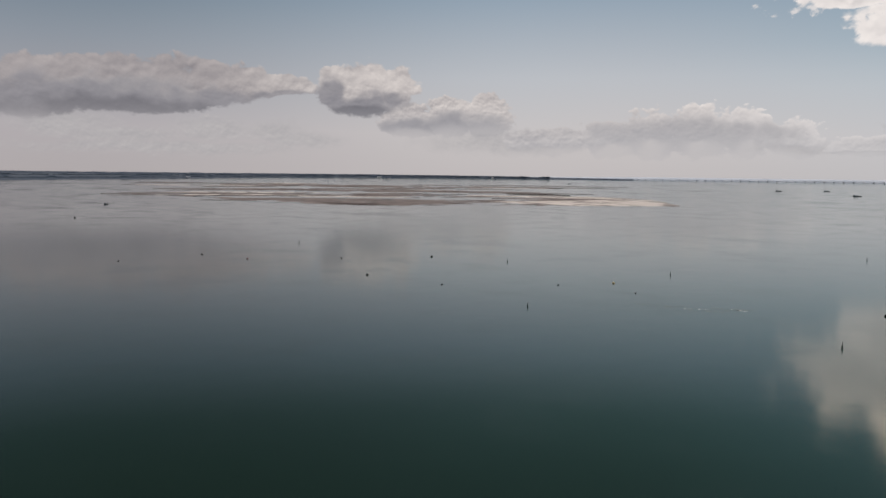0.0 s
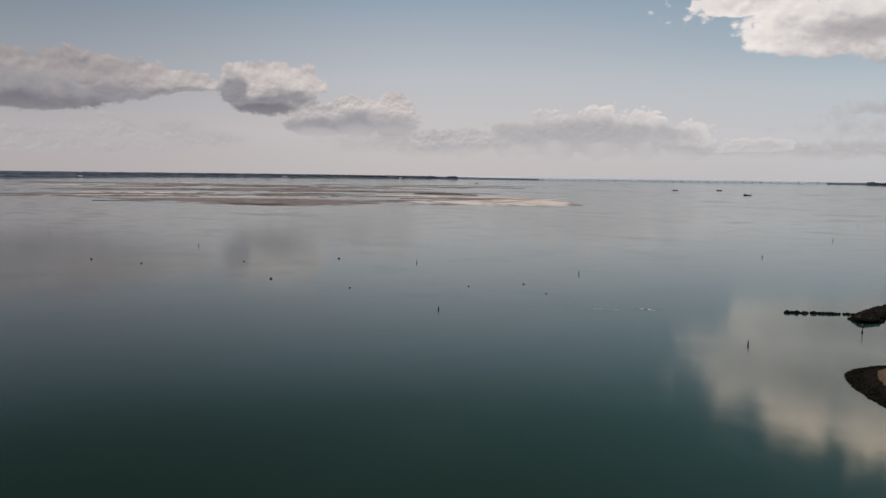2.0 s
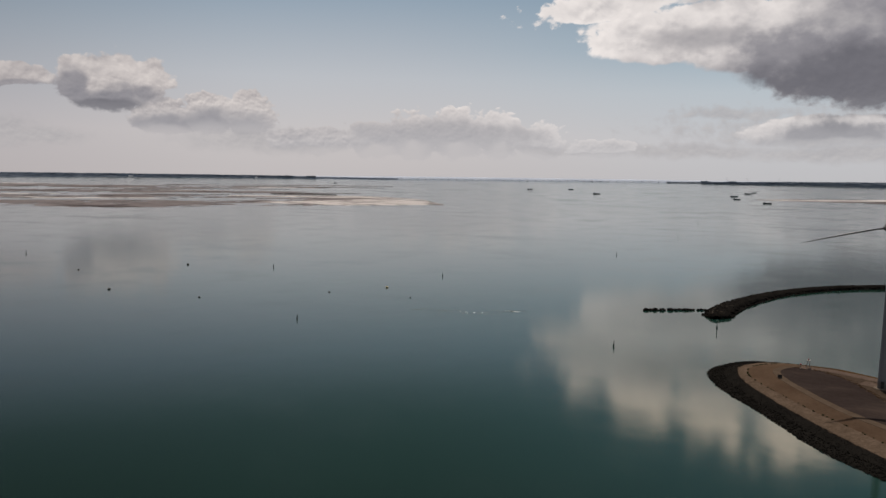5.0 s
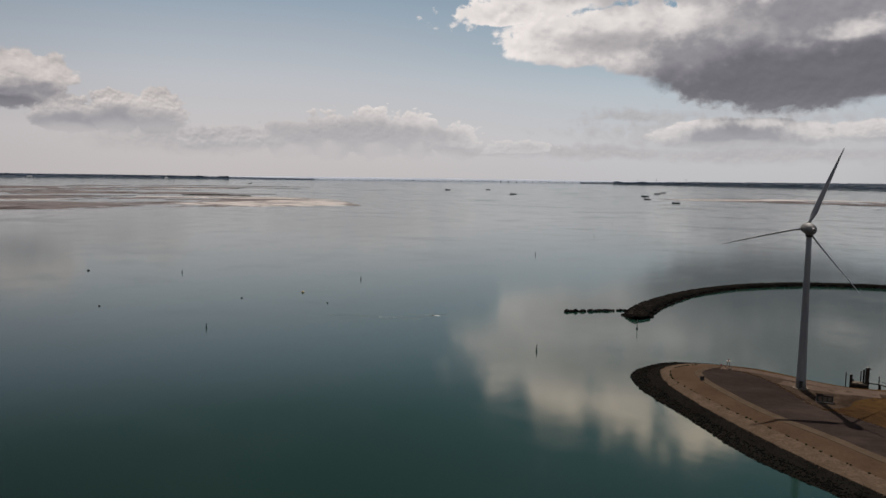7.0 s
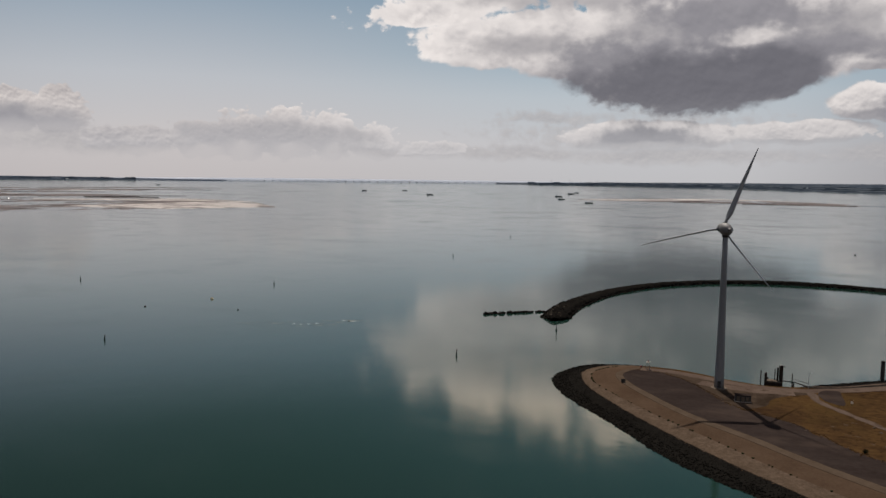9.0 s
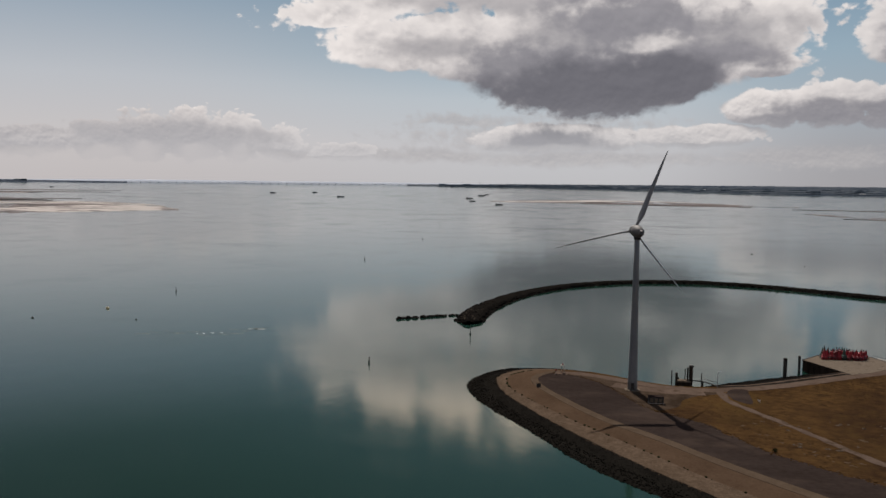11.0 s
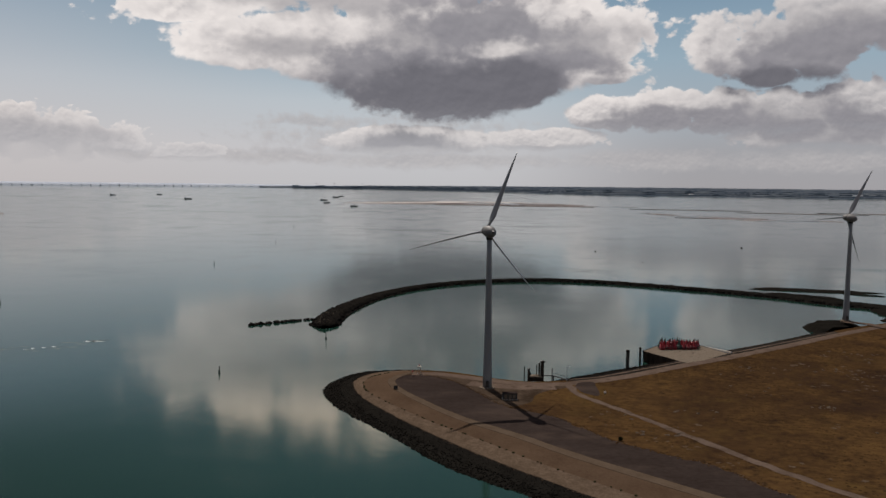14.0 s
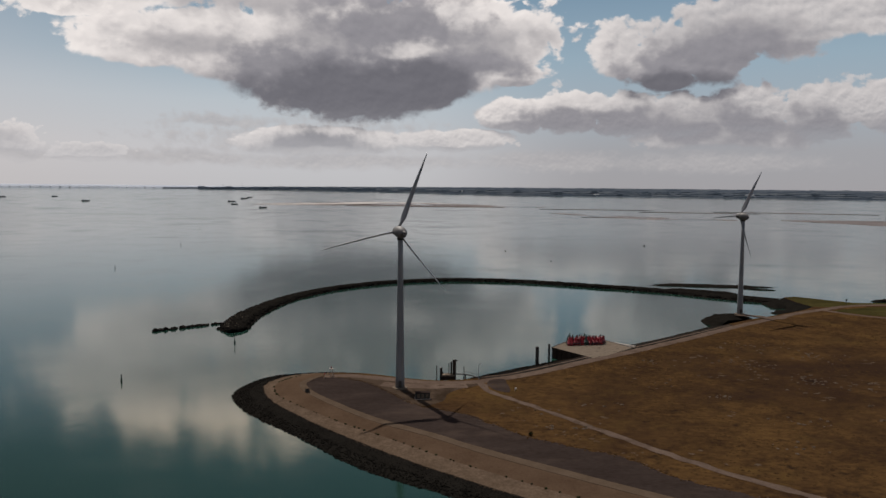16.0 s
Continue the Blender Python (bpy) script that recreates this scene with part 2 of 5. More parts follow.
east = air([(0, (5.15, 5.1, 5.25)), (2.5, (5.5, 5.5, 5.7)), (6, (4.75, 5.3, 5.75)), (9, (3.1, 4.15, 4.95)), (13, (2.15, 3.2, 4.15)), (17, (1.3, 2.15, 2.9)), (24, (0.8, 1.4, 2.0)), (40, (0.7, 1.2, 1.8))])
low_air = w_mix(w_smooth(az, -40.0, -5.0), w_mix(w_smooth(az, -78.0, -42.0), west, middle), w_mix(w_smooth(az, -2.0, 16.0), east, far_east))
clear = w_mix(w_smooth(el, 18.0, 60.0), low_air, sky.outputs[0])
tone = wm("ADD", 0.5, relief, clamp=True)


def warm_lit(c):
    """Cloud heads near the sun are lit a little warmer."""
    n = WN.new("ShaderNodeVectorMath")
    n.operation = "MULTIPLY"
    WL.new(c, n.inputs[0])
    n.inputs[1].default_value = (1.12, 0.98, 0.80)
    return n.outputs[0]



veil_tone = w_mix(wm("ADD", 0.5, wm("MULTIPLY", relief, 0.45), clamp=True), (3.0, 2.95, 3.2), (5.9, 5.6, 5.5))
veiled = w_mix(veil, clear, veil_tone)
lit = w_mix(tone, (5.0, 4.75, 4.8), (8.8, 8.2, 7.9))
lit = w_mix(wm("MULTIPLY", rim, 0.6), lit, (9.0, 8.4, 8.1))
lit = w_mix(w_smooth(az, 6.0, 24.0), lit, w_mix(tone, (3.85, 3.75, 3.9), (6.9, 6.5, 6.4)))
lit = w_mix(w_smooth(az, -22.0, -42.0), lit, w_mix(tone, (3.5, 3.25, 3.35), (7.4, 6.8, 6.5)))
lit = w_mix(w_smooth(az, -57.0, -68.0), lit, w_mix(tone, (2.7, 2.5, 2.65), (4.5, 4.1, 4.1)))
dull = wm("ADD", 0.5, wm("MULTIPLY", relief, 0.55), clamp=True)
mid_grey = w_mix(dull, (3.0, 2.9, 3.1), (4.6, 4.35, 4.4))
shaded = w_mix(dull, (2.0, 1.95, 2.2), (3.15, 3.02, 3.28))
deepest = w_mix(dull, (1.24, 1.22, 1.42), (1.90, 1.85, 2.08))
cloud = w_mix(wm("MULTIPLY", grey, 0.85), lit, mid_grey)
cloud = w_mix(wm("MULTIPLY", shade, 0.9), cloud, shaded)
cloud = w_mix(wm("MULTIPLY", under, 0.8), cloud, shaded)
cloud = w_mix(deep, cloud, deepest)
high_lit = WN.new("ShaderNodeVectorMath")
high_lit.operation = "SCALE"
WL.new(cloud, high_lit.inputs[0])
WL.new(wm("ADD", 1.0, wm("MULTIPLY", w_smooth(el, 12.5, 17.5), wm("MULTIPLY", w_smooth(el, 42.0, 26.0), 1.55))), high_lit.inputs["Scale"])
cloud = w_mix(w_smooth(el, 12.5, 17.5), high_lit.outputs[0], warm_lit(high_lit.outputs[0]))
low_haze = w_mix(w_smooth(az, -45.0, 0.0), w_mix(w_smooth(az, -75.0, -42.0), (4.1, 3.9, 4.05), (4.5, 4.45, 4.7)), w_mix(w_smooth(az, -2.0, 16.0), (4.4, 4.4, 4.6), (3.35, 3.3, 3.5)))
hazy = w_mix(wm("MULTIPLY", w_smooth(el, 6.5, 0.5), 0.75), cloud, low_haze)
WL.new(w_mix(cover, w_mix(wm("MULTIPLY", scraps, 0.75), veiled, lit), hazy), w_bg.inputs["Color"])

sun = new("sun", bpy.data.lights.new("sun", "SUN"))
sun.data.energy, sun.data.angle, sun.data.color = 5.0, radians(0.6), (1.0, 0.93, 0.84)
sdir = Vector((math.sin(radians(SUN_AZ)) * math.cos(radians(SUN_EL)), math.cos(radians(SUN_AZ)) * math.cos(radians(SUN_EL)), math.sin(radians(SUN_EL))))
sun.matrix_world = look(sdir * 400, (0, 0, 0))


# ---- materials ----
def material(name, dark, light, scale=0.5, rough=0.85, bump=0.3, fine_scale=None, metal=0.0, spots=None, stretch=(1, 1, 1), vary=0.0, spec=0.3, grain=0.38):
    """Two scales of noise between two colours, a third colour in patches, and relief."""
    m = bpy.data.materials.new(name)
    m.use_nodes = True
    nodes, links = m.node_tree.nodes, m.node_tree.links
    p = nodes["Principled BSDF"]
    p.inputs["Roughness"].default_value, p.inputs["Metallic"].default_value = rough, metal
    p.inputs["Specular IOR Level"].default_value = spec
    tc, mp = nodes.new("ShaderNodeTexCoord"), nodes.new("ShaderNodeMapping")
    mp.inputs["Scale"].default_value = stretch
    links.new(tc.outputs["Object"], mp.inputs["Vector"])

    def nz(s, d):
        n = nodes.new("ShaderNodeTexNoise")
        n.inputs["Scale"].default_value, n.inputs["Detail"].default_value, n.inputs["Roughness"].default_value = s, d, 0.62
        links.new(mp.outputs[0], n.inputs["Vector"])
        return n.outputs["Fac"]

    big, small = nz(scale, 5.0), nz(fine_scale or scale * 9, 4.0)
    f = math_node(nodes, links, "ADD", math_node(nodes, links, "MULTIPLY", big, 1.0 - grain), math_node(nodes, links, "MULTIPLY", small, grain))
    if vary:
        info = nodes.new("ShaderNodeObjectInfo")
        f = math_node(nodes, links, "ADD", f, math_node(nodes, links, "MULTIPLY", math_node(nodes, links, "SUBTRACT", info.outputs["Random"], 0.5), vary))
    r = nodes.new("ShaderNodeMapRange")
    r.inputs["From Min"].default_value, r.inputs["From Max"].default_value = 0.36, 0.64
    links.new(f, r.inputs["Value"])
    mx = nodes.new("ShaderNodeMix")
    mx.data_type = "RGBA"
    links.new(r.outputs[0], mx.inputs[0])
    mx.inputs[6].default_value, mx.inputs[7].default_value = (*dark, 1), (*light, 1)
    col = mx.outputs[2]
    if spots:
        colour, s, lo, hi = spots
        r2 = nodes.new("ShaderNodeMapRange")
        r2.inputs["From Min"].default_value, r2.inputs["From Max"].default_value = lo, hi
        links.new(nz(s, 6.0), r2.inputs["Value"])
        m2 = nodes.new("ShaderNodeMix")
        m2.data_type = "RGBA"
        links.new(r2.outputs[0], m2.inputs[0])
        links.new(col, m2.inputs[6])
        m2.inputs[7].default_value = (*colour, 1)
        col = m2.outputs[2]
    links.new(col, p.inputs["Base Color"])
    if bump:
        b = nodes.new("ShaderNodeBump")
        b.inputs["Strength"].default_value, b.inputs["Distance"].default_value = bump, 0.2
        links.new(small, b.inputs["Height"])
        links.new(b.outputs[0], p.inputs["Normal"])
    return m


def water_material():
    m = bpy.data.materials.new("sea_water")
    m.use_nodes = True
    nodes, links = m.node_tree.nodes, m.node_tree.links
    p = nodes["Principled BSDF"]
    p.inputs["IOR"].default_value = 1.33
    tc = nodes.new("ShaderNodeTexCoord")

    def nz(scale, detail, stretch, rough=0.5):
        mp = nodes.new("ShaderNodeMapping")
        mp.inputs["Scale"].default_value = stretch
        links.new(tc.outputs["Object"], mp.inputs["Vector"])
        n = nodes.new("ShaderNodeTexNoise")
        n.inputs["Scale"].default_value, n.inputs["Detail"].default_value, n.inputs["Roughness"].default_value = scale, detail, rough
        links.new(mp.outputs[0], n.inputs["Vector"])
        return n.outputs["Fac"]

    # silty green and clearer teal water in broad drifts
    xs = nodes.new("ShaderNodeSeparateXYZ")
    links.new(tc.outputs["Object"], xs.inputs[0])
    drift = math_node(nodes, links, "ADD", math_node(nodes, links, "ADD", math_node(nodes, links, "MULTIPLY", xs.outputs[0], 0.35), xs.outputs[1]), math_node(nodes, links, "MULTIPLY", nz(0.006, 3.0, (1, 1, 1)), 160.0))
    shoal = nodes.new("ShaderNodeMapRange")
    shoal.interpolation_type = "SMOOTHSTEP"
    shoal.inputs["From Min"].default_value, shoal.inputs["From Max"].default_value = -215.0, 110.0
    links.new(drift, shoal.inputs["Value"])
    mx = nodes.new("ShaderNodeMix")
    mx.data_type = "RGBA"
    links.new(shoal.outputs[0], mx.inputs[0])
    mx.inputs[6].default_value, mx.inputs[7].default_value = (0.0034, 0.0082, 0.0042, 1), (0.0075, 0.0245, 0.0182, 1)
    links.new(mx.outputs[2], p.inputs["Base Color"])
    # slicks: smooth and wind-ruffled areas
    r = nodes.new("ShaderNodeMapRange")
    r.inputs["From Min"].default_value, r.inputs["From Max"].default_value = 0.56, 0.66
    r.inputs["To Min"].default_value, r.inputs["To Max"].default_value = 0.080, 0.125
    links.new(nz(0.004, 5.0, (1.0, 1.8, 1), 0.6), r.inputs["Value"])
    streak = nodes.new("ShaderNodeMapRange")
    streak.inputs["From Min"].default_value, streak.inputs["From Max"].default_value = 0.50, 0.64
    streak.inputs["To Max"].default_value = 0.045
    links.new(nz(0.022, 6.0, (1, 1, 1), 0.68), streak.inputs["Value"])
    # open water outside the harbour is more ruffled
    far = nodes.new("ShaderNodeVectorMath")
    far.operation = "LENGTH"
    links.new(tc.outputs["Object"], far.inputs[0])
    open_sea = nodes.new("ShaderNodeMapRange")
    open_sea.interpolation_type = "SMOOTHSTEP"
    open_sea.inputs["From Min"].default_value, open_sea.inputs["From Max"].default_value = 300.0, 1700.0
    open_sea.inputs["To Max"].default_value = 0.025
    links.new(far.outputs["Value"], open_sea.inputs["Value"])
    links.new(math_node(nodes, links, "ADD", math_node(nodes, links, "ADD", r.outputs[0], streak.outputs[0]), open_sea.outputs[0]), p.inputs["Roughness"])
    b = nodes.new("ShaderNodeBump")
    b.inputs["Strength"].default_value, b.inputs["Distance"].default_value = 0.22, 0.05
    h = math_node(nodes, links, "ADD", nz(0.35, 3.0, (1, 0.7, 1)), math_node(nodes, links, "MULTIPLY", nz(1.3, 3.0, (1, 0.6, 1)), 0.5))
    h = math_node(nodes, links, "ADD", h, math_node(nodes, links, "MULTIPLY", nz(0.07, 3.0, (1, 0.8, 1)), 2.6))
    links.new(h, b.inputs["Height"])
    links.new(b.outputs[0], p.inputs["Normal"])
    return m


M_WATER = water_material()
def grass_material():
    """Dry rough grassland: ochre and olive drifts, grazed reddish-brown ground, fine tussock grain."""
    m = material("dry_grassland", (0.0195, 0.0108, 0.0066), (0.0610, 0.0338, 0.0132), 0.075, 0.95, 1.0, 0.55, stretch=(0.75, 1, 1), spec=0.0, grain=0.5)
    nodes, links = m.node_tree.nodes, m.node_tree.links
    p = nodes["Principled BSDF"]
    tc = nodes.new("ShaderNodeTexCoord")

    def nz(s, d, rough=0.6):
        n = nodes.new("ShaderNodeTexNoise")
        n.inputs["Scale"].default_value, n.inputs["Detail"].default_value, n.inputs["Roughness"].default_value = s, d, rough
        links.new(tc.outputs["Object"], n.inputs["Vector"])
        return n.outputs["Fac"]

    def ramp(v, lo, hi):
        r = nodes.new("ShaderNodeMapRange")
        r.inputs["From Min"].default_value, r.inputs["From Max"].default_value = lo, hi
        links.new(v, r.inputs["Value"])
        return r.outputs[0]

    def blend(f, a, colour, top=1.0):
        n = nodes.new("ShaderNodeMix")
        n.data_type = "RGBA"
        links.new(math_node(nodes, links, "MULTIPLY", f, top), n.inputs[0])
        links.new(a, n.inputs[6])
        n.inputs[7].default_value = (*colour, 1)
        return n.outputs[2]

    col = p.inputs["Base Color"].links[0].from_socket
    sep = nodes.new("ShaderNodeSeparateXYZ")
    links.new(tc.outputs["Object"], sep.inputs[0])
    # the grazed, stony ground in the middle of the field
    dx = math_node(nodes, links, "MULTIPLY", math_node(nodes, links, "SUBTRACT", sep.outputs[0], 150.0), 1 / 62.0)
    dy = math_node(nodes, links, "MULTIPLY", math_node(nodes, links, "SUBTRACT", sep.outputs[1], 18.0), 1 / 55.0)
    d = math_node(nodes, links, "SQRT", math_node(nodes, links, "ADD", math_node(nodes, links, "MULTIPLY", dx, dx), math_node(nodes, links, "MULTIPLY", dy, dy)))
    worn = math_node(nodes, links, "ADD", math_node(nodes, links, "SUBTRACT", 1.0, d), math_node(nodes, links, "MULTIPLY", math_node(nodes, links, "SUBTRACT", nz(0.03, 5.0), 0.5), 4.5))
    col = blend(ramp(worn, -0.1, 0.9), col, (0.0180, 0.0104, 0.0076), 0.85)
    col = blend(ramp(nz(0.022, 5.0), 0.52, 0.66), col, (0.0215, 0.0120, 0.0075), 0.7)
    col = blend(ramp(nz(0.045, 6.0, 0.66), 0.56, 0.70), col, (0.0640, 0.0385, 0.0130), 0.5)
    col = blend(ramp(nz(0.15, 6.0, 0.7), 0.58, 0.68), col, (0.0115, 0.0076, 0.0058), 0.85)
    links.new(col, p.inputs["Base Color"])
    return m


M_GRASS = grass_material()
M_RUBBLE = material("weathered_rubble", (0.042, 0.032, 0.024), (0.082, 0.064, 0.049), 0.3, 0.95, 0.4, 2.0, spec=0.0)
M_DIRT = material("trodden_dirt", (0.0280, 0.0190, 0.0132), (0.0520, 0.0370, 0.0270), 0.12, 0.95, 0.4, 1.2, spots=((0.022, 0.0150, 0.0105), 0.10, 0.52, 0.66), spec=0.0, grain=0.5)
M_ASPHALT = material("worn_asphalt", (0.0172, 0.0124, 0.0108), (0.0295, 0.0220, 0.0192), 0.14, 0.9, 0.3, 1.2, spots=((0.038, 0.0275, 0.0225), 0.12, 0.50, 0.72), stretch=(0.5, 1, 1), spec=0.0, grain=0.5)
M_ROAD = material("concrete_track", (0.0535, 0.0372, 0.0286), (0.0890, 0.0642, 0.0500), 0.15, 0.9, 0.2, 1.5, spots=((0.040, 0.027, 0.019), 0.25, 0.56, 0.70), spec=0.0)
M_SLOPE = material("set_stone_slope", (0.0462, 0.0320, 0.0217), (0.0875, 0.0616, 0.0438), 0.3, 0.9, 0.8, 1.3, spec=0.0, grain=0.55)
M_BERM = material("tan_berm", (0.0427, 0.0268, 0.0172), (0.0650, 0.0423, 0.0279), 0.12, 0.9, 0.3, 1.4, spec=0.0)
M_ROCK = material("weedy_basalt", (0.0055, 0.0050, 0.0043), (0.0105, 0.0094, 0.0080), 0.3, 0.9, 0.8, 2.0, vary=0.1, spec=0.0)
M_ROCK_DRY = material("dry_boulder", (0.007, 0.0062, 0.0056), (0.028, 0.0238, 0.0205), 0.3, 0.9, 0.8, 1.5, vary=0.3, spec=0.0, grain=0.5)
def flat_material(name, dark, light, wet_from, wet_to):
    """Tidal flat: ribbed sand and mud with sheets of standing water that mirror the sky."""
    m = material(name, dark, light, 0.012, 0.75, 0.1, 0.15, spots=((dark[0] * 0.55, dark[1] * 0.55, dark[2] * 0.56), 0.006, 0.50, 0.60), stretch=(1, 1.6, 1), spec=0.0)
    nodes, links = m.node_tree.nodes, m.node_tree.links
    p, out = nodes["Principled BSDF"], nodes["Material Output"]
    tc = nodes.new("ShaderNodeTexCoord")
    n = nodes.new("ShaderNodeTexNoise")
    n.inputs["Scale"].default_value, n.inputs["Detail"].default_value, n.inputs["Roughness"].default_value = 0.0065, 6.0, 0.62
    links.new(tc.outputs["Object"], n.inputs["Vector"])
    r = nodes.new("ShaderNodeMapRange")
    r.inputs["From Min"].default_value, r.inputs["From Max"].default_value = wet_from, wet_to
    links.new(n.outputs["Fac"], r.inputs["Value"])
    pool = nodes.new("ShaderNodeBsdfPrincipled")
    pool.inputs["Base Color"].default_value = (0.02, 0.025, 0.024, 1)
    pool.inputs["Roughness"].default_value, pool.inputs["IOR"].default_value = 0.12, 1.33
    mix = nodes.new("ShaderNodeMixShader")
    links.new(r.outputs[0], mix.inputs[0])
    links.new(p.outputs[0], mix.inputs[1])
    links.new(pool.outputs[0], mix.inputs[2])
    links.new(mix.outputs[0], out.inputs["Surface"])
    return m


M_WET_FLAT = flat_material("ribbed_wet_flat", (0.092, 0.078, 0.076), (0.190, 0.165, 0.155), 0.45, 0.51)
M_SAND = flat_material("wet_sandflat", (0.092, 0.078, 0.076), (0.165, 0.143, 0.138), 0.53, 0.58)
M_SHELL = material("pale_shell_sand", (0.29, 0.262, 0.245), (0.44, 0.405, 0.38), 0.02, 0.7, 0.1, 0.2, spots=((0.14, 0.125, 0.122), 0.010, 0.50, 0.58), stretch=(1, 2.2, 1), spec=0.0)
M_TOWER = material("grey_tower_paint", (0.125, 0.130, 0.140), (0.165, 0.170, 0.182), 0.3, 0.5, 0.02, 4.0, stretch=(1, 1, 0.15))
M_BLADE = material("blade_paint", (0.15, 0.15, 0.16), (0.20, 0.20, 0.21), 0.4, 0.35, 0.02, 3.0)
M_NACELLE = material("nacelle_paint", (0.10, 0.094, 0.092), (0.145, 0.135, 0.130), 0.5, 0.6, 0.03, 4.0)
M_CONCRETE = material("pale_concrete", (0.22, 0.19, 0.165), (0.34, 0.30, 0.265), 0.3, 0.9, 0.2, 3.0, spec=0.0)
M_DARK_STEEL = material("dark_steel", (0.012, 0.012, 0.013), (0.035, 0.032, 0.030), 1.0, 0.6, 0.2, 6.0)
M_TIMBER = material("tarred_timber", (0.012, 0.010, 0.009), (0.04, 0.03, 0.024), 0.8, 0.8, 0.3, 5.0, stretch=(1, 1, 0.2), spec=0.0)
M_RED = material("red_buoy_paint", (0.11, 0.007, 0.012), (0.24, 0.012, 0.020), 0.6, 0.55, 0.05, 5.0, vary=0.6)
M_YELLOW = material("yellow_buoy_paint", (0.42, 0.33, 0.16), (0.55, 0.46, 0.28), 0.6, 0.5, 0.05, 5.0)
M_GREEN_DARK = material("dark_green_paint", (0.010, 0.022, 0.016), (0.022, 0.04, 0.03), 0.8, 0.5, 0.05, 5.0)
M_WHITE = material("white_paint", (0.62, 0.61, 0.59), (0.76, 0.75, 0.73), 0.6, 0.5, 0.05, 5.0)
# distance haze is mixed into these far land and tree base colours
M_FAR = material("haze_tinted_farmland", (0.036, 0.046, 0.063), (0.085, 0.092, 0.098), 0.004, 1.0, 0.0, 0.02, spots=((0.024, 0.033, 0.048), 0.006, 0.50, 0.60), stretch=(0.5, 2.2, 1), spec=0.0)
M_TREES = material("haze_tinted_trees", (0.022, 0.030, 0.041), (0.040, 0.051, 0.065), 0.01, 1.0, 0.0, 0.06, spec=0.0)
M_TREES_HAZY = material("haze_paled_trees", (0.036, 0.047, 0.064), (0.054, 0.067, 0.086), 0.01, 1.0, 0.0, 0.06, spec=0.0)
M_FAR_WEST = material("haze_paled_farmland", (0.046, 0.056, 0.075), (0.070, 0.079, 0.096), 0.004, 1.0, 0.0, 0.03, spots=((0.034, 0.044, 0.062), 0.006, 0.50, 0.60), stretch=(0.5, 2.2, 1), spec=0.0)
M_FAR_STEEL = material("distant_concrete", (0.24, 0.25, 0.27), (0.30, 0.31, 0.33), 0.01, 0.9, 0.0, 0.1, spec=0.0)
# painted haze: bridge piers, bridge deck and horizon land are paled and blued
M_BRIDGE = material("haze_paled_bridge", (0.22, 0.235, 0.26), (0.26, 0.275, 0.30), 0.01, 0.9, 0.0, 0.1, spec=0.0)
M_HAZE = material("haze_paled_distance", (0.31, 0.335, 0.385), (0.36, 0.385, 0.435), 0.004, 1.0, 0.0, 0.03, spec=0.0)
M_HULL = material("ship_hull", (0.012, 0.013, 0.018), (0.04, 0.04, 0.05), 0.2, 0.5, 0.05, 2.0)
M_STRIP = material("dusty_strip", (0.0480, 0.0335, 0.0232), (0.0680, 0.0490, 0.0350), 0.3, 0.9, 0.2, 2.0, spec=0.0)
M_DRY = material("dry_tussock", (0.0190, 0.0108, 0.0066), (0.0480, 0.0275, 0.0108), 0.09, 0.95, 0.3, 3.0, stretch=(0.6, 1, 1), spec=0.0)
M_VERGE = material("green_verge", (0.018, 0.0160, 0.0065), (0.040, 0.0330, 0.0120), 0.10, 0.95, 0.5, 0.9, stretch=(0.5, 1, 1), spec=0.0)
M_MUD = material("dark_mudflat", (0.085, 0.074, 0.073), (0.135, 0.120, 0.118), 0.01, 0.6, 0.1, 0.2, spec=0.0)
M_WEED = material("floating_weed", (0.010, 0.020, 0.014), (0.022, 0.036, 0.024), 0.5, 0.6, 0.2, 3.0)
M_FOAM = material("sea_foam", (0.55, 0.55, 0.54), (0.7, 0.7, 0.69), 0.5, 0.8, 0.2, 3.0)
M_QUAY = material("dusty_concrete", (0.0800, 0.0630, 0.0480), (0.1350, 0.1090, 0.0860), 0.5, 0.9, 0.3, 2.5, spots=((0.050, 0.038, 0.029), 0.5, 0.56, 0.66), spec=0.0)
M_BUSH = material("dark_bush", (0.010, 0.013, 0.007), (0.024, 0.028, 0.012), 1.0, 0.9, 0.5, 6.0, spec=0.0)


# ---- mesh helpers ----
from mathutils.geometry import tessellate_polygon


def mesh_of(name, bm, mat, smooth=False):
    me = bpy.data.meshes.new(name)
    bm.normal_update()
    bm.to_mesh(me)
    bm.free()
    for m in mat if isinstance(mat, (list, tuple)) else (mat,):
        me.materials.append(m)
    if smooth:
        me.shade_smooth()
    return me


def part(name, bm, mat, parent=None, label="", smooth=False, at=None):
    ob = new(name, mesh_of(name, bm, mat, smooth))
    if parent is not None:
        ob.parent = parent
    if at is not None:
        ob.matrix_basis = at
    if label:
        tagged(ob, label)
    return ob


def thing(name, m, label, category, group="", kind=""):
    ob = new(name)
    ob.matrix_basis = m
    ob.empty_display_size = 0.5
    return tagged(ob, label, category, group, kind)


def box(bm, x0, y0, z0, x1, y1, z1, bevel=0.0):
    r = bmesh.ops.create_cube(bm, size=1.0, matrix=Matrix.LocRotScale(((x0 + x1) / 2, (y0 + y1) / 2, (z0 + z1) / 2), None, (x1 - x0, y1 - y0, z1 - z0)))
    if bevel:
        es = list({e for v in r["verts"] for e in v.link_edges})
        bmesh.ops.bevel(bm, geom=es, offset=bevel, segments=1, affect="EDGES")
    return bm


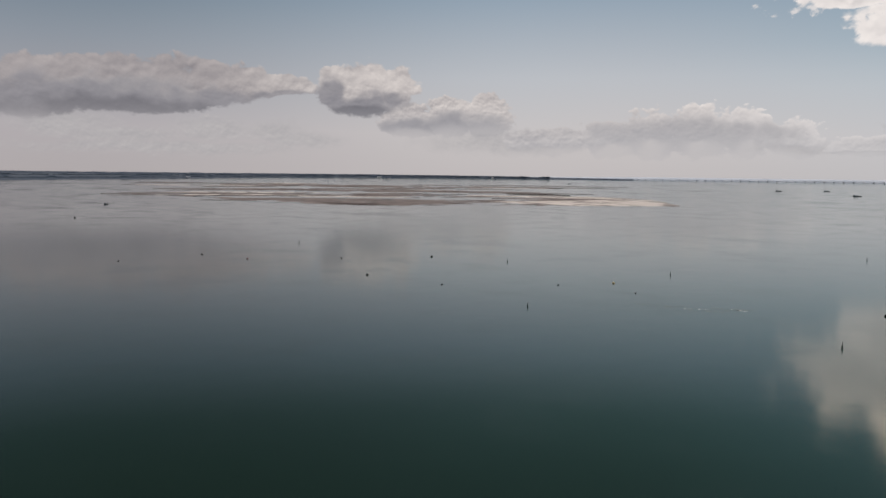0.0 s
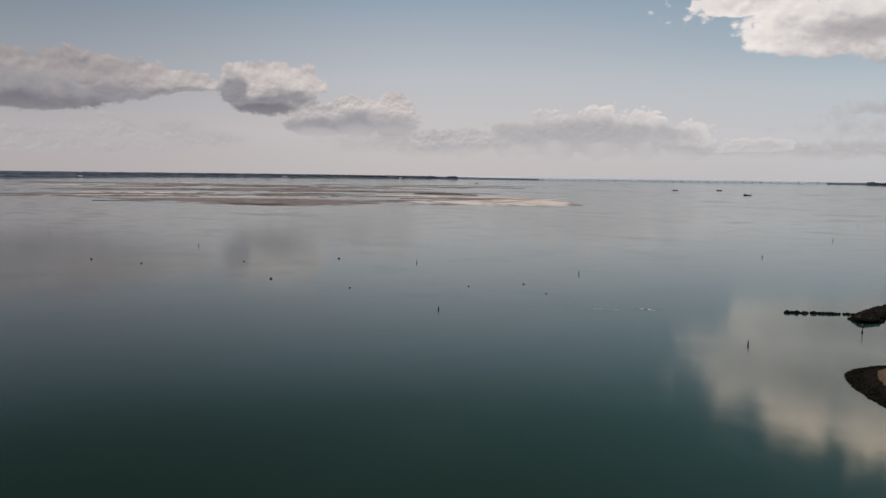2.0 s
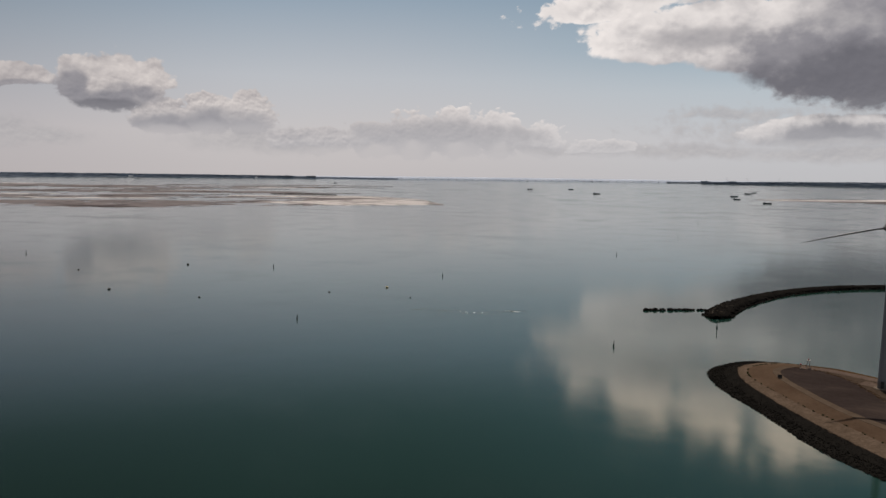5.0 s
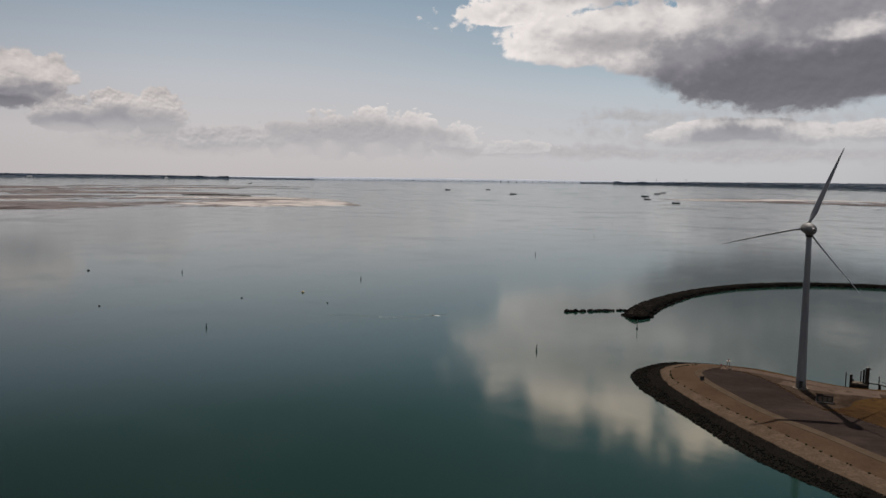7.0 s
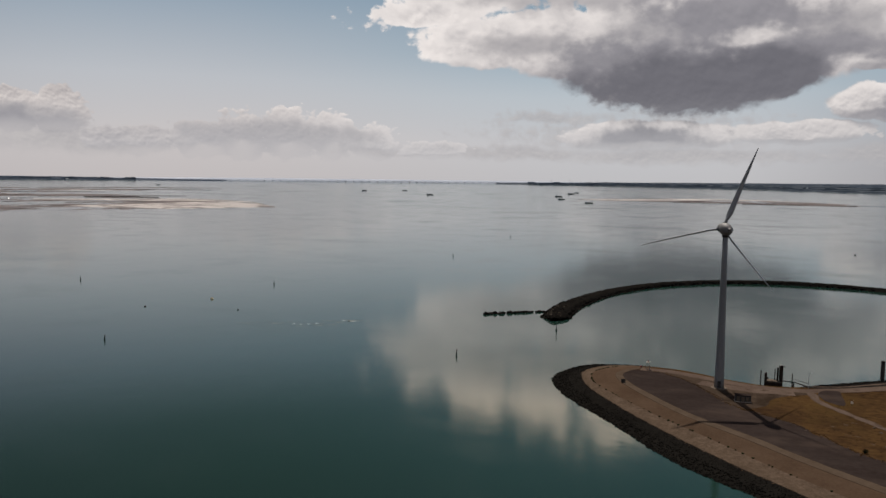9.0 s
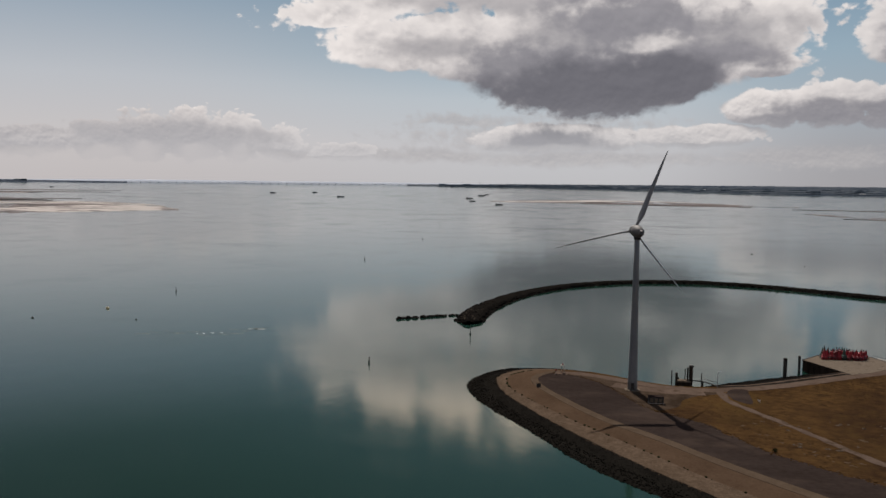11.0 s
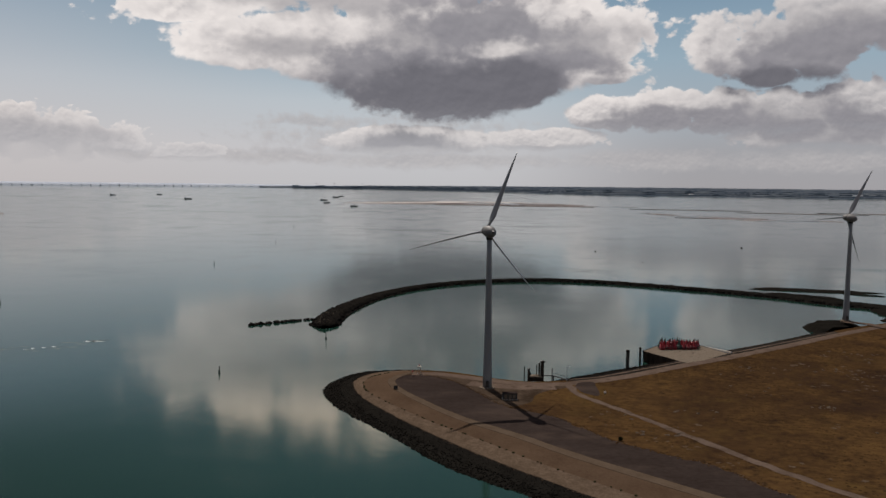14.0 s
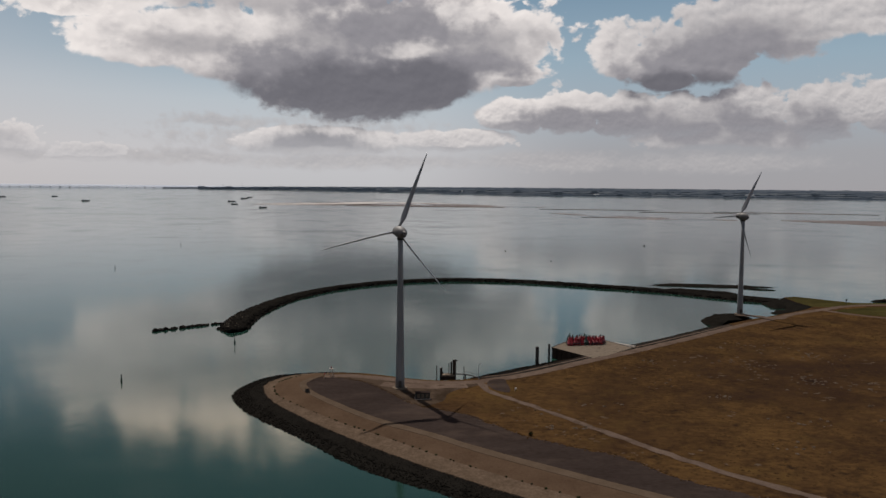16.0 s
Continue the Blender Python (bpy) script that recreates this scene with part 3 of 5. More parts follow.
def lathe(bm, profile, n=24, m=None):
    """Turns (radius, height) rows about z; m places the result."""
    m = m or Matrix()
    rings = []
    for r, z in profile:
        if r < 1e-4:
            rings.append([bm.verts.new(m @ Vector((0, 0, z)))])
        else:
            rings.append([bm.verts.new(m @ Vector((r * math.cos(2 * math.pi * k / n), r * math.sin(2 * math.pi * k / n), z))) for k in range(n)])
    for a, b in zip(rings, rings[1:]):
        for k in range(n):
            j = (k + 1) % n
            if len(a) == 1 and len(b) == 1:
                continue
            if len(a) == 1:
                bm.faces.new((a[0], b[j], b[k])[::-1])
            elif len(b) == 1:
                bm.faces.new((a[k], a[j], b[0]))
            else:
                bm.faces.new((a[k], a[j], b[j], b[k]))
    for ring, flip in ((rings[0], True), (rings[-1], False)):
        if len(ring) > 1:
            bm.faces.new(ring[::-1] if flip else ring)
    return bm


def rod(bm, a, b, r, n=8, r2=None):
    a, b = Vector(a), Vector(b)
    d = b - a
    q = d.to_track_quat("Z", "Y").to_matrix().to_4x4()
    return lathe(bm, [(r, 0), (r if r2 is None else r2, d.length)], n, Matrix.Translation(a) @ q)


def curve(points, n):
    """A smooth line through the points (Catmull-Rom); n samples a span."""
    p = [Vector(q).to_3d() if len(q) == 3 else Vector((*q, 0)) for q in points]
    p = [p[0] * 2 - p[1]] + p + [p[-1] * 2 - p[-2]]
    out = []
    for i in range(1, len(p) - 2):
        for k in range(n):
            t = k / n
            a, b, c, d = p[i - 1], p[i], p[i + 1], p[i + 2]
            out.append(0.5 * ((2 * b) + (c - a) * t + (2 * a - 5 * b + 4 * c - d) * t * t + (3 * b - a - 3 * c + d) * t ** 3))
    out.append(p[-2].copy())
    return out


def loft(bm, lines, mats=None):
    rows = [[bm.verts.new(v) for v in line] for line in lines]
    for i, (a, b) in enumerate(zip(rows, rows[1:])):
        for k in range(len(a) - 1):
            f = bm.faces.new((a[k], a[k + 1], b[k + 1], b[k]))
            f.material_index = mats[i] if mats else 0
    return rows


def sheet(name, outline, z, mat):
    """A flat filled outline."""
    pts = [Vector((p[0], p[1], z)) for p in outline]
    bm = bmesh.new()
    vs = [bm.verts.new(p) for p in pts]
    for tri in tessellate_polygon([pts]):
        a, b, c = (vs[i] for i in tri)
        up = (b.co - a.co).cross(c.co - a.co).z
        if abs(up) > 1e-6:
            bm.faces.new((a, b, c) if up > 0 else (a, c, b))
    return mesh_of(name, bm, mat)


def ribbon(points, width, z, n=8, wobble=0.0):
    line = curve(points, n=n)
    a, b = [], []
    for i, v in enumerate(line):
        d = (line[min(i + 1, len(line) - 1)] - line[max(i - 1, 0)]).normalized()
        s = Vector((-d.y, d.x, 0))
        w = (width[0] + (width[1] - width[0]) * i / (len(line) - 1)) if isinstance(width, tuple) else width
        w1 = w / 2 + wobble * noise.noise(v * 0.2)
        w2 = w / 2 + wobble * noise.noise(v * 0.2 + Vector((9, 0, 0)))
        a.append(Vector((*(v + s * w1).xy, z)))
        b.append(Vector((*(v - s * w2).xy, z)))
    bm = bmesh.new()
    loft(bm, [b, a])
    return bm


def rock(bm, centre, size, seed, squash=0.7):
    """One angular boulder."""
    r = bmesh.ops.create_icosphere(bm, subdivisions=1, radius=1.0)
    turn = Euler((seed * 1.7, seed * 2.3, seed * 0.9)).to_matrix()
    for v in r["verts"]:
        k = 1 + 0.45 * noise.noise(v.co * 1.3 + Vector((seed * 3.1, seed, 0)))
        c = turn @ (v.co * k)
        v.co = Vector(centre) + Vector((c.x * size, c.y * size, c.z * size * squash))


ROCK_SHAPES = []
for seed in range(12):
    bm = bmesh.new()
    rock(bm, (0, 0, 0), 1.0, seed + 1)
    bm.verts.index_update()
    ROCK_SHAPES.append(([v.co.copy() for v in bm.verts], [[v.index for v in f.verts] for f in bm.faces]))
    bm.free()


def rubble(name, places, mat):
    """Many boulders (x, y, z, size) joined into one mesh."""
    vs, fs = [], []
    for i, (x, y, z, s) in enumerate(places):
        shape, faces = ROCK_SHAPES[random.randrange(12)]
        a = random.uniform(0, 6.28)
        ca, sa = math.cos(a) * s, math.sin(a) * s
        o = len(vs)
        vs += [(x + v.x * ca - v.y * sa, y + v.x * sa + v.y * ca, z + v.z * s * 0.8) for v in shape]
        fs += [[k + o for k in f] for f in faces]
    me = bpy.data.meshes.new(name)
    me.from_pydata(vs, [], fs)
    me.materials.append(mat)
    return me


# ---- sea ----
SEA_FLAT, SEA_RIM, SEA_RISE = 1500.0, 4990.0, 60.0


def sea_height(x, y):
    """The sheet lies flat round the harbour and lifts gently towards its rim, where the far shores stand."""
    r = math.hypot(x, y)
    return SEA_RISE * (max(0.0, r - SEA_FLAT) / (SEA_RIM - SEA_FLAT)) ** 1.5


bm = bmesh.new()
rings = [0, 150, 400, 900, 1500] + [1600 + 100 * k for k in range(35)]
prev = None
for r in rings:
    row = [bm.verts.new((0, 0, 0))] if r == 0 else [bm.verts.new((r * math.sin(k * math.pi / 90), r * math.cos(k * math.pi / 90), sea_height(r, 0))) for k in range(180)]
    if prev is not None:
        for k in range(180):
            j = (k + 1) % 180
            if len(prev) == 1:
                bm.faces.new((prev[0], row[j], row[k]))
            else:
                bm.faces.new((prev[k], prev[j], row[j], row[k]))
    prev = row
tagged(part("water", bm, M_WATER, smooth=True), "calm green tidal water mirroring the clouds", "water", kind="structure")

# ---- the spit and harbour land ----
GROUND = 4.25
WATERLINE = [(164, -212), (58, -121), (12, -79), (-8, -62), (-28, -36), (-46, -13), (-54, 4), (-54, 18), (-47, 32), (-36, 37),
             (-22, 38), (-6, 33), (6, 25), (16, 22), (34, 35), (60, 54), (76, 66), (100, 84), (134, 112), (160, 134)]
ROCK_TOP = [(170, -206), (64, -117), (18, -76.5), (-2, -56.5), (-22, -33), (-38.5, -9.5), (-44.5, 5), (-45, 15), (-40.5, 23.5), (-33, 28.5),
            (-20.5, 29.5), (-7, 24), (4.5, 17), (17, 14.8), (35.3, 24), (60, 43.5), (75, 56), (99, 75.5), (133, 102), (160, 123)]
BERM_LINE = [(173, -201), (67, -112), (20, -71), (0, -50), (-18, -31), (-36, -8), (-41, 3.5), (-41, 12), (-37, 19), (-30, 24),
             (-19.5, 26), (-7, 22), (4.7, 15.3), (17.3, 13.2), (36, 22.5), (60, 41.8), (75, 54.4), (99, 74), (133, 100.3), (160, 121.3)]
CREST = [(180, -196), (74, -109), (26, -68), (8, -50), (-10, -33), (-28, -8), (-33, 4), (-32, 11), (-28, 17), (-23, 20),
         (-15, 20.5), (-6, 17), (5, 11.5), (18, 9.5), (37, 17.5), (60, 36.5), (75, 49), (99, 69), (133, 94.5), (160, 116)]
ROCK_Z = [2.2] * 9 + [2.1, 2.1, 2.1] + [2.2] * 8
BERM_Z = [3.1] * 10 + [3.0, 2.8] + [2.7] * 8
N_SPAN = 12


def level(points, z, jitter=0.0):
    zs = z if isinstance(z, list) else [z] * len(points)
    line = curve([(p[0], p[1], h) for p, h in zip(points, zs)], n=N_SPAN)
    return [Vector((v.x + jitter * noise.noise(v * 0.4), v.y + jitter * noise.noise(v * 0.4 + Vector((5, 5, 0))), v.z)) for v in line]


L_TOE = [v + Vector((0, 0, -1.6)) for v in level(WATERLINE, 0, 0.6)]
L_ROCK, L_BERM, L_CREST = level(ROCK_TOP, ROCK_Z, 0.5), level(BERM_LINE, BERM_Z), level(CREST, GROUND)
L_TOE = [a + (a - Vector((*b.xy, a.z))) * 0.8 for a, b in zip(L_TOE, L_ROCK)]
bm = bmesh.new()
loft(bm, [L_TOE, L_ROCK])
tagged(part("rock_revetment", bm, M_ROCK), "dark weedy rock armour at the water's edge", "revetment", kind="structure")
bm = bmesh.new()
loft(bm, [L_ROCK, L_BERM])
tagged(part("stone_slope", bm, M_SLOPE), "pale tan slope of set stone above dark rocks", "slope", kind="structure")
bm = bmesh.new()
loft(bm, [L_BERM, L_CREST])
for f in bm.faces:
    c = f.calc_center_median()
    f.material_index = 1 if c.x > 4 and c.y > 5 else 0
tagged(part("upper_slope", bm, [M_BERM, M_ROCK_DRY]), "brown upper slope beneath the asphalt crest", "slope", kind="structure")
EAST = [(177, 129), (190, 137), (204, 146.5), (220, 158), (230, 168), (229, 184), (232, 205), (240, 208), (250, 197), (262, 183), (320, 178), (620, 180), (620, -500)]
inland = [tuple(v.xy) for v in L_CREST] + EAST + [(400, -500)]
tagged(new("ground", sheet("ground", inland, GROUND, M_GRASS)), "dry brown and olive rough grassland", "ground", kind="structure")

# ---- tracks and paving on the land ----
ASPHALT_IN = [(180, -150), (76, -91), (54, -66), (34, -51), (20, -31), (5, -20), (-3, -6), (-11, 7), (-21, 15)]
asphalt = [tuple(v.xy) for v in curve([(184, -190), (74.5, -108), (26.5, -67.5), (8.5, -49.5), (-9.5, -32.5), (-27.5, -8), (-32.5, 4), (-31, 11), (-26, 15)], n=8)]
asphalt += [(v.x + 1.6 * noise.noise(v * 0.35), v.y + 1.6 * noise.noise(v * 0.35 + Vector((4, 4, 0)))) for v in curve(ASPHALT_IN, n=24)][::-1]
tagged(new("asphalt_crest", sheet("asphalt_crest", asphalt, GROUND + 0.05, M_ASPHALT)), "dark worn asphalt cover of the dike crest", "pavement", kind="structure")
tagged(part("harbour_road", ribbon([(-26, 16.5), (-14, 15.5), (-2, 10.5), (12, 5.8), (24, 6.6), (31.3, 9.7), (37.1, 12.4), (47.3, 18.8), (58.3, 27), (74, 39.5), (98.6, 58), (123.7, 78), (159, 107.5), (181, 124.5), (206, 143.5), (228, 157), (262, 173), (330, 174), (480, 176)], 4.6, GROUND + 0.06, 10, 0.5), M_ROAD), "pale concrete road along the harbour edge", "road", kind="structure")
tagged(part("gravel_track", ribbon([(25.5, 6.8), (26.9, 4.9), (27.5, 0.1), (28.5, -5), (30.5, -8.6), (32.9, -11.9), (35.5, -16.3), (47, -34), (58, -52), (68, -67.5), (77, -80), (88, -92), (120, -128)], (2.0, 2.8), GROUND + 0.08, 14, 0.9), M_ROAD), "pale narrow track across the rough grassland", "road", kind="structure")
tagged(part("side_track", ribbon([(228, 158), (240, 138), (262, 124), (320, 110)], 3.5, GROUND + 0.08, 10, 0.6), M_ROAD), "narrow pale side track in the grass", "road", kind="structure")
yard = [(28.7, 3.9), (30.1, 8.4), (33.1, 10.6), (35.6, 10.2), (35.6, 5.2), (35.6, -3.4), (34.5, -6.8), (32.2, -5.4), (30.0, -2.6)]
tagged(new("asphalt_yard", sheet("asphalt_yard", [tuple(v.xy) for v in curve(yard + yard[:1], n=4)][:-1], GROUND + 0.07, M_ASPHALT)), "dark asphalt corner beside the road junction", "pavement", kind="structure")
crest_edge = L_CREST[6:N_SPAN * 8 + 4]
bm = bmesh.new()
strip_in = []
for k, v in enumerate(crest_edge):
    d = (crest_edge[min(k + 1, len(crest_edge) - 1)] - crest_edge[max(k - 1, 0)]).normalized()
    w = 3.6 - 1.6 * k / len(crest_edge) + 0.25 * noise.noise(v * 0.15)
    strip_in.append(v + Vector((d.y * w, -d.x * w, 0.09)))
loft(bm, [crest_edge, [v.lerp(q, 0.02) + Vector((0, 0, 0.088)) for v, q in zip(crest_edge, strip_in)], strip_in][::-1])
tagged(part("crest_strip", bm, M_STRIP), "pale tan concrete strip along the asphalt edge", "pavement", kind="structure")
tagged(part("turbine_yard", ribbon([(176, 143), (182, 137), (190, 131), (196, 136)], 6.0, GROUND + 0.05, 8, 1.0), M_ROAD), "pale gravel hardstanding round the turbine foot", "pavement", kind="structure")
tagged(part("turbine_yard", ribbon([(-6, 5), (2, 2.5), (12, 2), (22, 3)], 6.0, GROUND + 0.04, 8, 1.0), M_ROAD), "pale gravel hardstanding round the turbine foot", "pavement", kind="structure")

dirt = [tuple(v.xy) for v in curve([(-23, 15.8), (-15, 9.5), (-9, 4), (-3, -7), (5, -21), (13, -16), (15, -8), (20, -1.5), (26.5, 3), (24, 6.4), (12, 5.6), (-2, 10.3), (-14, 15.3)], n=5)]
tagged(new("dirt_apron", sheet("dirt_apron", dirt, GROUND + 0.03, M_DIRT)), "bare brown trodden ground round the turbine foot", "ground", kind="structure")
tagged(new("green_verge", sheet("green_verge", [(233, 153), (243, 140), (264, 127), (320, 113), (420, 100), (420, 170), (330, 169), (264, 167), (241, 159)], GROUND + 0.03, M_VERGE)), "greener mown grass between road and side track", "ground", kind="structure")
EDGE = [(27, 11.2), (31.6, 12.3), (37.5, 15.2), (47.9, 21.9), (59.1, 30.6), (75, 43), (99.2, 60.6), (124.8, 81.2), (159, 110)]
bank_top = EDGE + [(159, 115), (133, 94.2), (99, 68.7), (75, 48.7), (60, 36.2), (37, 17.3), (27, 13.2)]
tagged(new("bank_top", sheet("bank_top", bank_top, GROUND + 0.03, M_ROCK_DRY)), "dark weedy shoulder between road and harbour", "bank", kind="structure")
tagged(part("bank_kerb", ribbon([(28, 13.0), (31.9, 14.7), (37.9, 17.2), (48.3, 25), (59.6, 33.7), (75, 45.8), (100.6, 65), (126.5, 86), (158, 111.6)], 0.9, GROUND + 0.08, 10, 0.3), M_ROAD), "thin pale kerb line along the dark harbour bank", "kerb", kind="structure")

tagged(new("green_verge", sheet("green_verge", [(229.5, 169), (229.5, 184), (232.5, 204), (240, 207), (249.5, 196.5), (261.5, 182.5), (320, 177.5), (320, 176.2), (262, 175.3), (240, 166)], GROUND + 0.03, M_VERGE)), "olive rough grass above the outer bank", "ground", kind="structure")

# the low shores on the far side of the harbour
L_EAST = [Vector((*p, GROUND)) for p in [(163, 125)] + EAST[:11]]
bm = bmesh.new()
low = []
for i, v in enumerate(L_EAST):
    d = (L_EAST[min(i + 1, len(L_EAST) - 1)] - L_EAST[max(i - 1, 0)]).normalized()
    low.append(Vector((v.x - d.y * 9, v.y + d.x * 9, -1.5)))
loft(bm, [low, L_EAST])
tagged(part("harbour_bank", bm, M_ROCK), "dark weedy bank at the back of the harbour", "bank", kind="structure")


def mound(name, cx, cy, rx, ry, turn, top, mat, label, wob=0.35, n=40):
    """A low uneven hump rising out of the water."""
    bm = bmesh.new()
    rows = []
    for f, z in ((1.25, -1.2), (1.0, 0.05), (0.82, top * 0.7), (0.45, top), (0.0, top * 1.08)):
        row = []
        for k in range(n + 1):
            a = 2 * math.pi * (k % n) / n
            w = 1 + wob * noise.noise(Vector((math.cos(a) * 2 + cx, math.sin(a) * 2 + cy, 0)))
            x, y = rx * f * w * math.cos(a), ry * f * w * math.sin(a)
            c, s = math.cos(radians(turn)), math.sin(radians(turn))
            zz = z + (0.25 * top * noise.noise(Vector((x + cx, y, 3)) * 0.25) if 0 < f < 0.9 else 0)
            row.append(Vector((cx + x * c - y * s, cy + x * s + y * c, zz)))
        rows.append(row)
    loft(bm, rows)
    bmesh.ops.remove_doubles(bm, verts=bm.verts[:], dist=0.01)
    bmesh.ops.recalc_face_normals(bm, faces=bm.faces[:])
    return tagged(part(name, bm, mat, smooth=True), label, "shore", kind="structure")


mound("weedy_shore", 172, 145, 13, 19, -35, 2.8, M_ROCK, "dark weed-covered mound below a turbine", 0.2)
mound("weedy_islet", 217, 172, 13, 7, 65, 1.0, M_ROCK, "small dark weedy flat in the harbour corner", 0.6)
mound("weedy_islet", 226, 198, 13, 9, 60, 1.8, M_ROCK, "dark weedy flat where the breakwater meets the shore", 0.5)
mound("outer_flat", 222, 290, 38, 8, -14, 0.9, M_ROCK, "dark weedy flat outside the breakwater", 0.6)
mound("outer_flat", 204, 262, 22, 5, -38, 1.0, M_ROCK, "dark weedy flat outside the breakwater", 0.6)
mound("outer_flat", 246, 272, 13, 2.5, -30, 0.7, M_ROCK, "thin dark weedy spit outside the breakwater", 0.6)
mound("outer_flat", 310, 214, 16, 5, -10, 1.6, M_ROCK, "dark weedy rocks off the outer shore", 0.6)

# ---- breakwater ----
BREAK = [(-79.3, 120), (-81, 133), (-81.5, 150), (-80.3, 168), (-77, 190), (-73, 210), (-66, 232), (-56, 253), (-45, 271), (-27, 290), (-4, 306.5), (38, 319), (80, 313), (118, 295), (139, 282), (153, 275), (168, 265), (184, 254), (198, 240), (211, 228), (224, 219), (233, 210)]
spine = curve(BREAK, n=14)
bm = bmesh.new()
rows = [[] for _ in range(7)]
places = []
for i, v in enumerate(spine):
    d = (spine[min(i + 1, len(spine) - 1)] - spine[max(i - 1, 0)]).normalized()
    s = Vector((-d.y, d.x, 0))
    u = i / (len(spine) - 1)
    w = 4.7 + 1.9 * min(1.0, max(0.0, 1.35 - u * 3)) + 4.0 * max(0, u - 0.66) / 0.34
    w *= min(1.0, 0.35 + i / 12)
    top = 2.3 + 0.25 * noise.noise(v * 0.15)
    for k, (o, z) in enumerate(((-1.7, -1.5), (-1.05, 0.2), (-0.55, top * 0.85), (0, top), (0.55, top * 0.85), (1.05, 0.2), (1.7, -1.5))):
        j = Vector((noise.noise(v * 0.5 + Vector((k * 7, 0, 0))), noise.noise(v * 0.5 + Vector((0, k * 7, 3))), 0)) * 0.7
        rows[k].append(Vector((*(v + s * o * w + j).xy, z)))
    for _ in range(20):
        o = random.uniform(-1.12, 1.12)
        z = top * (1 - 0.45 * abs(o)) - 0.4 - (0.9 if abs(o) > 0.9 else 0)
        p = v + s * o * w + d * random.uniform(-2.4, 2.4)
        places.append((p.x, p.y, max(z, 0.0), random.choice((0.4, 0.5, 0.6, 0.75, 0.95, 1.2)) * (1.15 if u < 0.2 else 1.0)))
loft(bm, rows)
tagged(part("breakwater", bm, M_ROCK), "long curved breakwater of dark rubble", "breakwater", kind="structure")
for k in range(30):
    a = random.uniform(2.6, 6.8)
    r = random.uniform(0, 3.2)
    places.append((-79 + r * math.cos(a), 127 + r * math.sin(a), max(0.1, 2.0 - r * 0.3), random.uniform(0.7, 1.2)))
tagged(new("breakwater_boulders", rubble("breakwater_boulders", places, M_ROCK_DRY)), "loose dark boulders piled on the breakwater", "boulders", kind="stuff")

places = []
for k in range(70):
    f = random.random() ** 1.5
    v = spine[int(2 + f * 30)]
    places.append((v.x + random.uniform(-4.5, 3.0), v.y + random.uniform(-2, 2), 2.2 + random.uniform(-0.3, 0.2), random.uniform(0.15, 0.34)))
tagged(new("pale_stones", rubble("pale_stones", places, M_QUAY)), "small pale stones on the breakwater's head", "stones", kind="stuff")

# a broken line of boulders off the breakwater's head
for k in range(44):
    f = k / 43
    if 0.70 < f < 0.75:
        continue
    bm = bmesh.new()
    rock(bm, (0, 0, 0), random.uniform(0.65, 1.6) * (0.75 if f > 0.75 else 1.0), 20 + k, random.uniform(0.55, 0.95))
    x, y = -117 + 31 * f, 121.5 + 23.5 * f
    b = part("boulder", bm, M_ROCK_DRY, at=pose(x + random.uniform(-0.5, 0.5), y + random.uniform(-0.5, 0.5), 0.2))
    tagged(b, "dark boulder in a row standing out of the water", "boulder", "groyne boulders")

# boulders along the outer armour
places = []
for i in range(len(L_ROCK) - 1):
    a, b = Vector((*L_TOE[i].xy, -1.6)), L_ROCK[i]
    if a.x > 90:
        continue
    along = (L_ROCK[i + 1] - L_ROCK[i])
    for _ in range(int(20 + along.length * 8)):
        f = random.uniform(0.40, 0.74)
        p = a.lerp(b, f) + along * random.random()
        places.append((p.x, p.y, p.z + 0.02, random.uniform(0.16, 0.34)))
    for _ in range(int(14 + along.length * 5)):
        p = a.lerp(b, random.uniform(0.72, 0.99)) + along * random.random()
        places.append((p.x, p.y, p.z - 0.02, random.uniform(0.10, 0.22)))
tagged(new("armour_stones", rubble("armour_stones", places, M_ROCK)), "dark weedy armour stones along the waterline", "stones", kind="stuff")

# pale stones breaking the lower edge of the set-stone slope
places = []
for i in range(len(L_ROCK) - 1):
    a, b = L_ROCK[i], L_ROCK[i + 1]
    if a.x > 90 or (a.y > 20 and a.x > -10):
        continue
    for k in range(max(2, int((b - a).length * 2.2))):
        p = a.lerp(b, random.random())
        q = p.lerp(L_BERM[i], random.uniform(-0.10, 0.12))
        places.append((q.x, q.y, q.z - 0.04, random.uniform(0.10, 0.26)))
tagged(new("slope_stones", rubble("slope_stones", places, M_SLOPE)), "pale stones along the foot of the set slope", "stones", kind="stuff")

# dark tufts along the joint of the two slopes
places = []
for i in range(len(L_BERM) - 1):
    a, b = L_BERM[i], L_BERM[i + 1]
    if a.x > 100 or (a.y > 14 and a.x > -35):
        continue
    for k in range(max(1, int((b - a).length / 2.2))):
        if random.random() < 0.75:
            p = a.lerp(b, random.random())
            places.append((p.x + random.uniform(-0.15, 0.15), p.y, 3.2, random.uniform(0.18, 0.42)))
tagged(new("weed_tufts", rubble("weed_tufts", places, M_BUSH)), "dark weed tufts in the joint of the stone slope", "weeds", kind="stuff")


